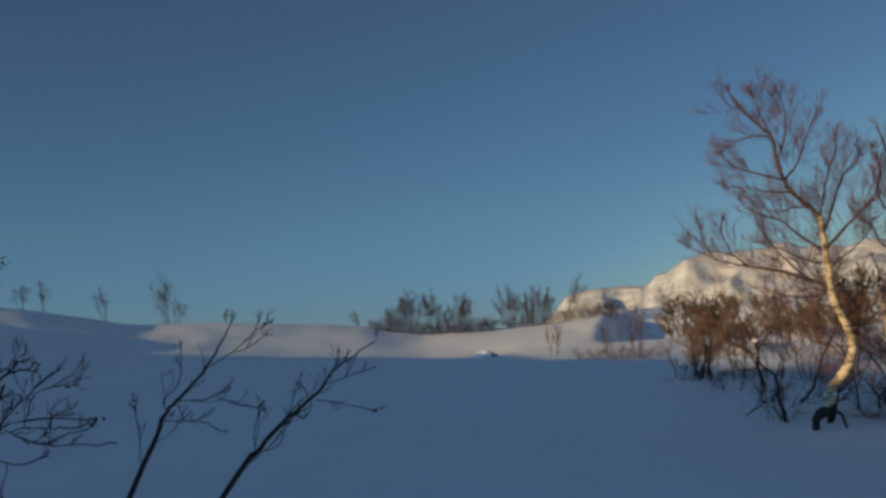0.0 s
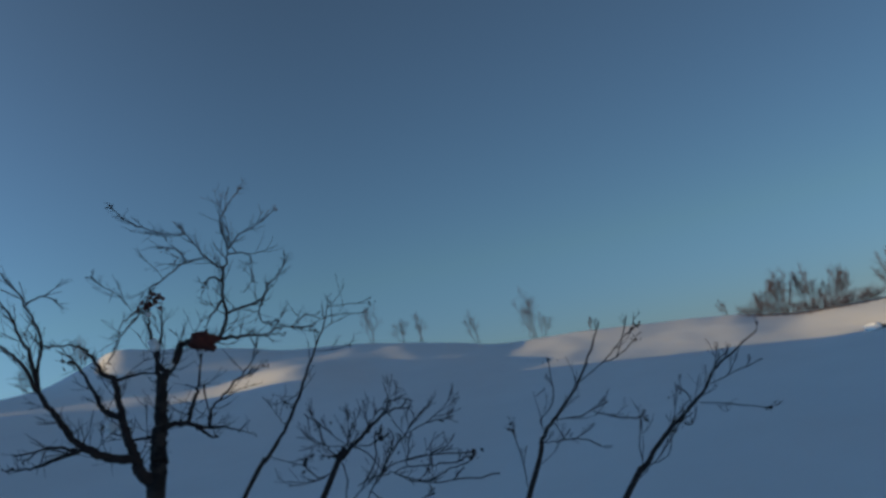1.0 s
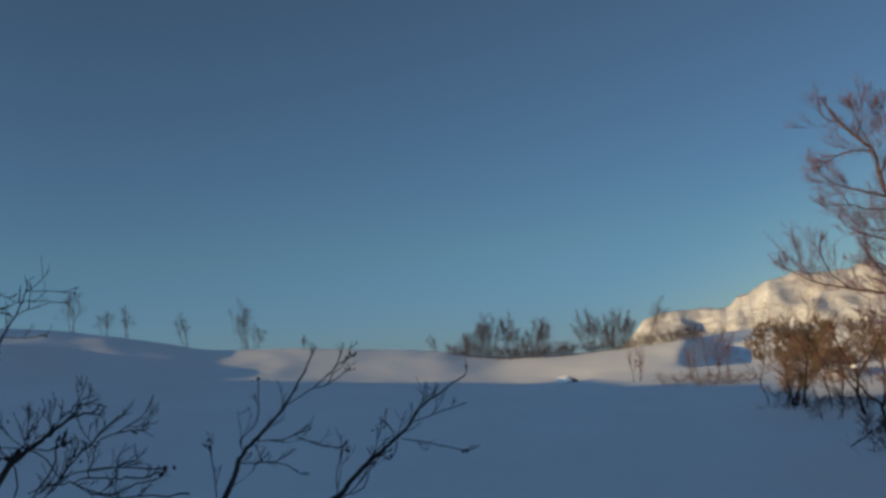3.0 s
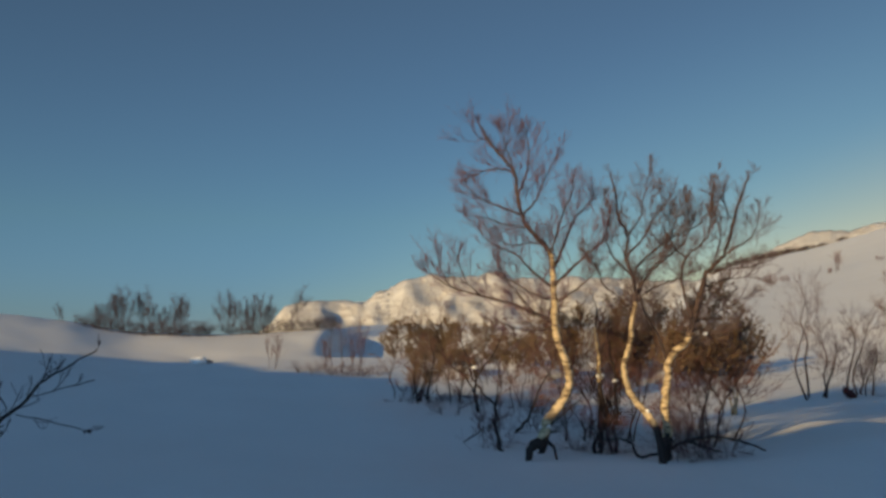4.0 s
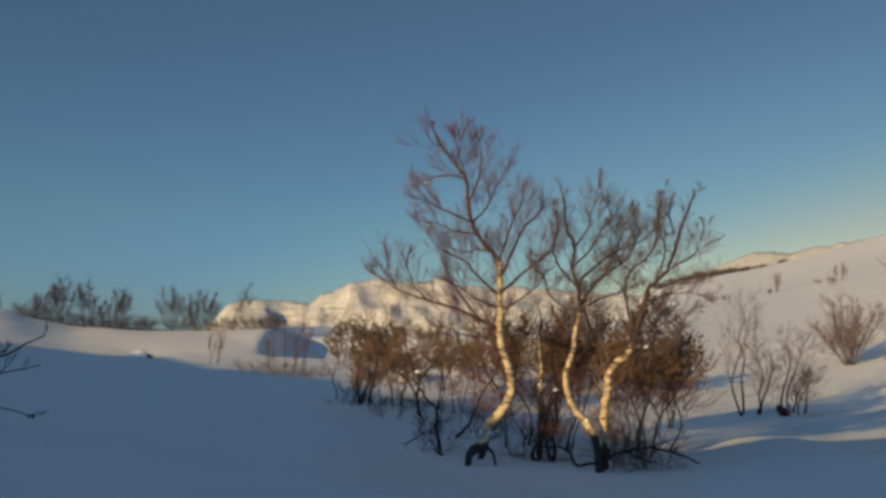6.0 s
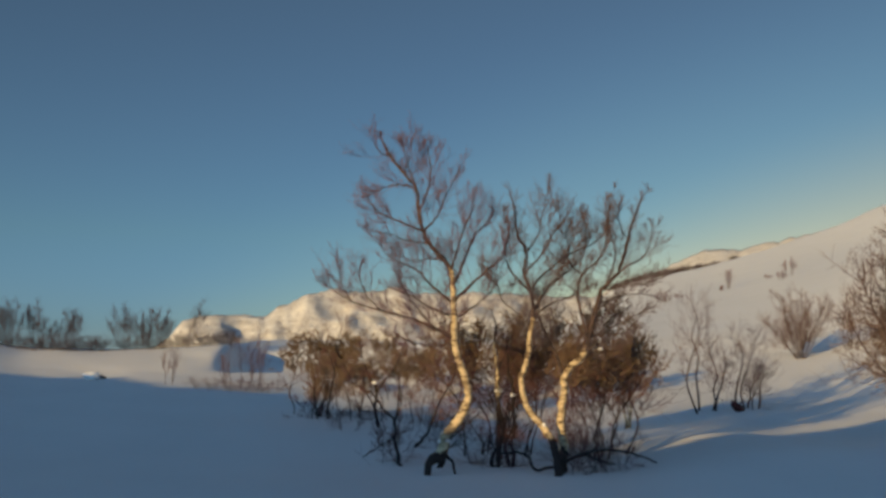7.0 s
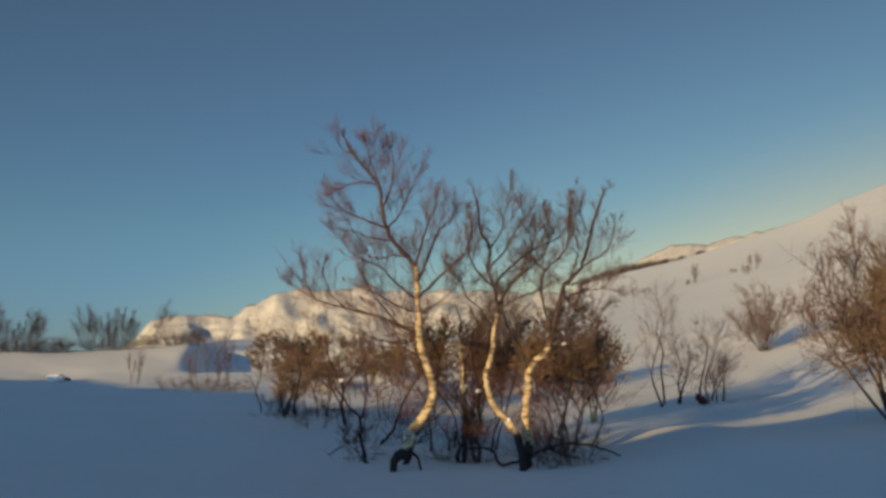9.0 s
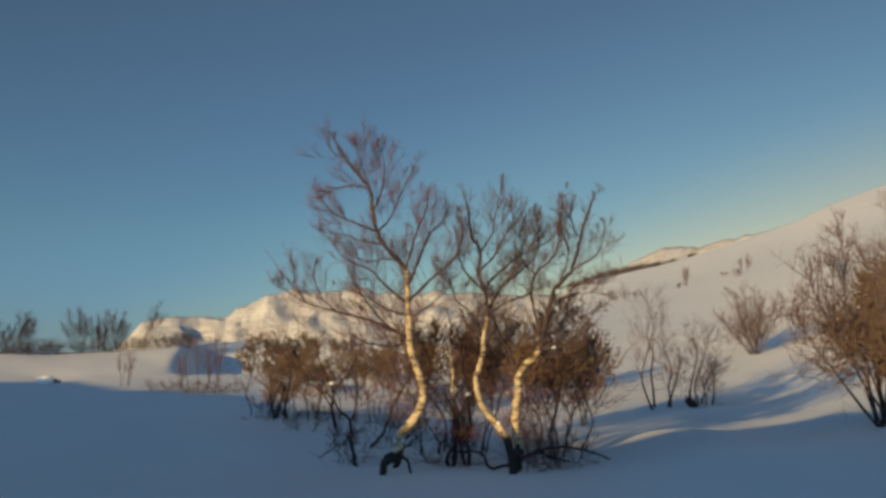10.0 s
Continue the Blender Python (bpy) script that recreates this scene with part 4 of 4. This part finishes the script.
for i, (hd, d, tall, wide, n) in enumerate(((-6.3, 29.5, 1.35, 0.6, 3), (-9.4, 28.5, 1.2, 0.7, 3), (-10.3, 27.5, 1.9, 1.0, 3), (-11.0, 28.0, 1.5, 0.8, 3))):
    shrub("bare_shrub", *at(hd, d), tall, wide, n, "thin leafless shrub at the edge of the shade", "shrub", 130 + i, bark=LIMB_BARK, twigs=7, group="bare shrubs", thick=0.013, twig_r=0.0045, twig_len=0.3, rise=0.12,
          crook=0.14, spread=0.8)
for i, (hd, d) in enumerate(((-8.0, 27.2), (-9.0, 26.8), (-9.9, 26.6), (-10.8, 26.4), (-11.8, 26.5))):
    shrub("low_scrub", *at(hd, d), 0.34, 1.4, 5, "low dark scrub half buried in snow", "shrub", 140 + i, bark=DARK_BARK, twigs=4, group="low scrub", twig_bark=GREY_TWIG, twig_len=0.8, thick=0.009, twig_r=0.005, spread=1.3, crook=0.3, rise=0.0, start=0.05)
for i, (hd, d, w) in enumerate(((3.4, 40.5, 1.6), (2.2, 40.4, 1.8), (0.9, 40.3, 2.0), (-0.3, 40.2, 2.0), (-1.4, 40.2, 2.0), (-2.5, 40.5, 1.2), (-4.3, 41, 1.6), (-5.6, 41, 1.6), (-6.9, 41.5, 1.6), (-8.2, 41.5, 1.4), (-9.4, 41.5, 1.2))):
    shrub("low_scrub", *at(hd, d), 0.46, w, 11, "low brown scrub along the snowy crest", "shrub", 190 + i, bark=DARK_BARK, twigs=6, group="crest scrub", twig_bark=CREST_TWIG, twig_len=0.9, thick=0.009, twig_r=0.006, spread=1.3, crook=0.3, rise=0.0, start=0.05)

# ---------------------------------------------------------------- the slope
for i, (hd, d, tall, wide, n, ln) in enumerate(((-35.8, 21.5, 2.7, 1.7, 2, 0.0), (-36.3, 21.7, 1.7, 1.1, 2, 0.03), (-38.0, 22.5, 2.3, 1.2, 2, -0.10), (-38.5, 22.3, 1.3, 1.4, 3, 0.05))):
    shrub("bare_shrub", *at(hd, d), tall, wide, n, "slender leafless birch shrub on the snow slope", "shrub", 150 + i, bark=LIMB_BARK, twig_bark=GREY_TWIG, twigs=12, group="slope shrubs", thick=0.026, lean=ln,
          twig_len=0.32, twig_r=0.0048, spread=1.4, crook=0.2, rise=0.07, start=0.2, kids=4)
shrub("fan_bush", *at(-41.2, 33), 2.3, 3.1, 16, "fan-shaped reddish-brown bush on the snow slope", "bush", 160, bark=LIMB_BARK, twig_bark=BUFF_TWIG, twigs=11, group="slope bushes",
      twig_len=0.24, twig_r=0.0065, spread=0.75, crook=0.07, clump=0.03, rise=0.05, kids=4, start=0.15)
shrub("bare_shrub", *at(-43.7, 34), 1.4, 0.5, 3, "small leafless sapling on the snow slope", "shrub", 163, twigs=7, group="slope shrubs", twig_len=0.3)
for i, (hd, d, tall, wide) in enumerate(((-34.3, 84, 1.0, 1.3), (-37.6, 92, 1.9, 0.9), (-37.2, 90, 0.6, 0.6), (-40.8, 90, 1.6, 1.5), (-40.4, 84, 0.9, 0.8), (-39.7, 95, 0.5, 1.2), (-34.9, 88, 0.6, 1.2))):
    shrub("far_bush", *at(hd, d), tall, wide, 5, "small dark bush far up the snow slope", "bush", 170 + i, twigs=6, group="far bushes", thick=0.02, twig_len=0.35, twig_r=0.01, kids=3)
for i, (hd, d, w) in enumerate(((-31.6, 243, 5), (-32.3, 244, 5), (-33.0, 246, 6), (-33.8, 248, 6), (-34.6, 250, 6), (-35.4, 252, 6), (-36.2, 254, 5), (-37.0, 256, 4), (-38.0, 257, 3))):
    shrub("far_scrub", *at(hd, d), 1.7, w, 14, "low line of dark scrub along the far brow of the slope", "shrub", 210 + i, twigs=9, bark=DARK_BARK, twig_bark=LIMB_BARK, group="far scrub", thick=0.03, twig_len=0.8, twig_r=0.045, kids=3, level=1, crook=0.3, rise=0.0, start=0.05, spread=1.2)
shrub("slope_birch", *at(-48.0, 15.5), 3.4, 2.9, 13, "many-stemmed birch with pale sunlit twigs on the slope", "tree", 180, bark=LIMB_BARK, twig_bark=BUFF_TWIG, twigs=16, thick=0.022, twig_len=0.24,
      twig_r=0.008, crook=0.13, clump=0.05, spread=0.85, rise=0.05, kids=4, start=0.34, curl=0.26)
shrub("brown_bush", *at(-48.2, 15.7), 2.5, 2.0, 7, "dense bush with brown withered leaves beside the slope birch", "bush", 181, bark=DARK_BARK, leafy=10, band=(0.25, 0.95), twigs=12, thick=0.018,
      twig_len=0.28, spread=1.0, kids=4)


# ---------------------------------------------------------------- snow on the branches, a stone, small remains
def lump(name, x, y, z, size, material, label, category, seed, group="", flat=0.6, knobs=0.35):
    """An uneven rounded piece."""
    bm = bmesh.new()
    bmesh.ops.create_icosphere(bm, subdivisions=3, radius=1.0)
    off = Vector((seed * 3.7, seed * 1.3, 0))
    for v in bm.verts:
        n = v.co.normalized()
        k = 1 + knobs * noise.noise(n * 1.6 + off) + 0.3 * knobs * noise.noise(n * 5 + off)
        v.co = Vector((n.x * size[0] * k, n.y * size[1] * k, n.z * size[2] * k * (flat if n.z < 0 else 1)))
    me = bpy.data.meshes.new(name)
    bm.to_mesh(me)
    bm.free()
    me.materials.append(material)
    me.polygons.foreach_set("use_smooth", [True] * len(me.polygons))
    ob = new(name, me)
    ob.matrix_world = pose(x, y, z, 0, 0, seed * 37)
    return tagged(ob, label, category, group)


def on_wood(x, y, z, lift=0.0):
    """The nearest place on a limb."""
    p = min(WOOD, key=lambda w: (w - Vector((x, y, z))).length)
    return p.x, p.y, p.z + lift


ON_TREE = "small cap of old snow caught in the gnarled tree"
for i, (x, y, z, s) in enumerate(((-3.32, 4.48, 1.95, 0.026), (-3.27, 4.52, 1.84, 0.028), (-3.54, 4.31, 1.56, 0.028), (-3.29, 4.51, 1.99, 0.022), (-3.06, 4.67, 1.86, 0.015), (-3.45, 4.38, 2.17, 0.015))):
    lump("snow_cap", *on_wood(x, y, z, s * 0.6), (s * 1.2, s, s * 1.3), SNOW, ON_TREE, "snow", 3 + i, "snow caps")
for i, (x, y, z, s) in enumerate(((5.80, 12.63, 1.06, 0.055), (5.95, 12.57, 1.08, 0.04), (5.59, 10.96, 0.74, 0.04), (4.56, 11.52, 0.50, 0.06), (5.47, 17.15, 1.14, 0.045), (6.66, 10.96, 1.2, 0.03), (6.30, 11.15, 0.74, 0.025))):
    lump("snow_cap", *on_wood(x, y, z, s * 0.6), (s * 1.3, s, s * 0.8), SNOW, "small cap of snow resting on the lower branches", "snow", 20 + i, "snow caps")
# a plain lump stands in for an unidentified dark red thing on the limb
lump("bracket_fungus", *on_wood(-3.11, 4.63, 1.97, 0.02), (0.085, 0.06, 0.062), DRY_LEAF, "reddish-brown bracket fungus on a limb of the gnarled tree", "fungus", 31, flat=0.7, knobs=0.7)


def leaf_clump(x, y, z, count, size, material, label, seed):
    """Withered leaves that hang together on a twig."""
    rng, t = random.Random(seed), Tubes()
    for _ in range(count):
        p = Vector((rng.gauss(0, size * 0.9), rng.gauss(0, size * 0.5), rng.gauss(0, size * 0.45)))
        t.leaf(p, Vector((rng.gauss(0, 1), rng.gauss(0, 1), rng.gauss(-0.5, 0.6))), size * rng.uniform(0.7, 1.4), rng)
    ob = mesh_object("leaf_clump", t.verts, t.faces, material)
    ob.location = (x, y, z)
    return tagged(ob, label, "leaves", "leaf clumps", kind="stuff")


leaf_clump(*on_wood(-3.35, 4.46, 2.26), 9, 0.03, DRY_LEAF, "small clump of reddish withered leaves on a branch", 36)
leaf_clump(*on_wood(-3.31, 4.49, 2.52), 6, 0.028, DRY_LEAF, "small clump of reddish withered leaves on a branch", 37)
leaf_clump(*on_wood(-3.43, 4.40, 2.21), 16, 0.034, DRY_LEAF, "small clump of reddish withered leaves on a branch", 33)
leaf_clump(*on_wood(-3.66, 4.21, 2.00), 14, 0.03, DARK_BARK, "small clump of dark withered leaves on a branch", 35)
for i, tip in enumerate(TIPS["gnarled_tree"] + TIPS["bare_sapling"][::2]):
    leaf_clump(tip.x, tip.y, tip.z, 5, 0.017, DARK_BARK, "shrivelled dark leaves at the end of a twig", 60 + i)
sx, sy = at(-2.7, 32.3)
lump("stone", sx, sy, height(sx, sy) + 0.02, (0.20, 0.16, 0.11), STONE, "grey stone half buried in snow", "stone", 41)
lump("snow_cap", sx - 0.24, sy - 0.12, height(sx, sy) + 0.06, (0.27, 0.19, 0.17), SNOW, "snow heaped against the stone", "snow", 43, "snow caps")


def stump(x, y):
    """A short dark log that lies askew in the snow, with a broken end and snow along its back."""
    base = plant_base("fallen_log", x, y, "dark reddish-brown rotten log lying in the snow by the shrub", "log", turn=38)
    rng, t = random.Random(77), Tubes()
    t.tube(spline([Vector((-0.24, 0, 0.17)), Vector((-0.14, 0.01, 0.15)), Vector((0.02, 0.0, 0.10)), Vector((0.20, -0.01, 0.04)), Vector((0.30, 0, -0.02))], 3), 0.055, 0.10, 9, 0.16, rng)
    t.make("trunk", ROTTEN, base)
    for p, q in (((-0.16, 0, 0.18), (-0.30, 0.03, 0.27)), ((0.02, 0.02, 0.16), (0.06, 0.05, 0.36)), ((0.12, -0.03, 0.12), (0.20, -0.09, 0.26))):
        b = Tubes()
        b.tube(spline([Vector(p), (Vector(p) + Vector(q)) * 0.5 + Vector((0.01, 0.01, 0)), Vector(q)], 3), 0.018, 0.007, 5, 0.1, rng)
        b.make("branch_stub", DARK_BARK, base)
    return base


stump(*at(-37.75, 21.6))
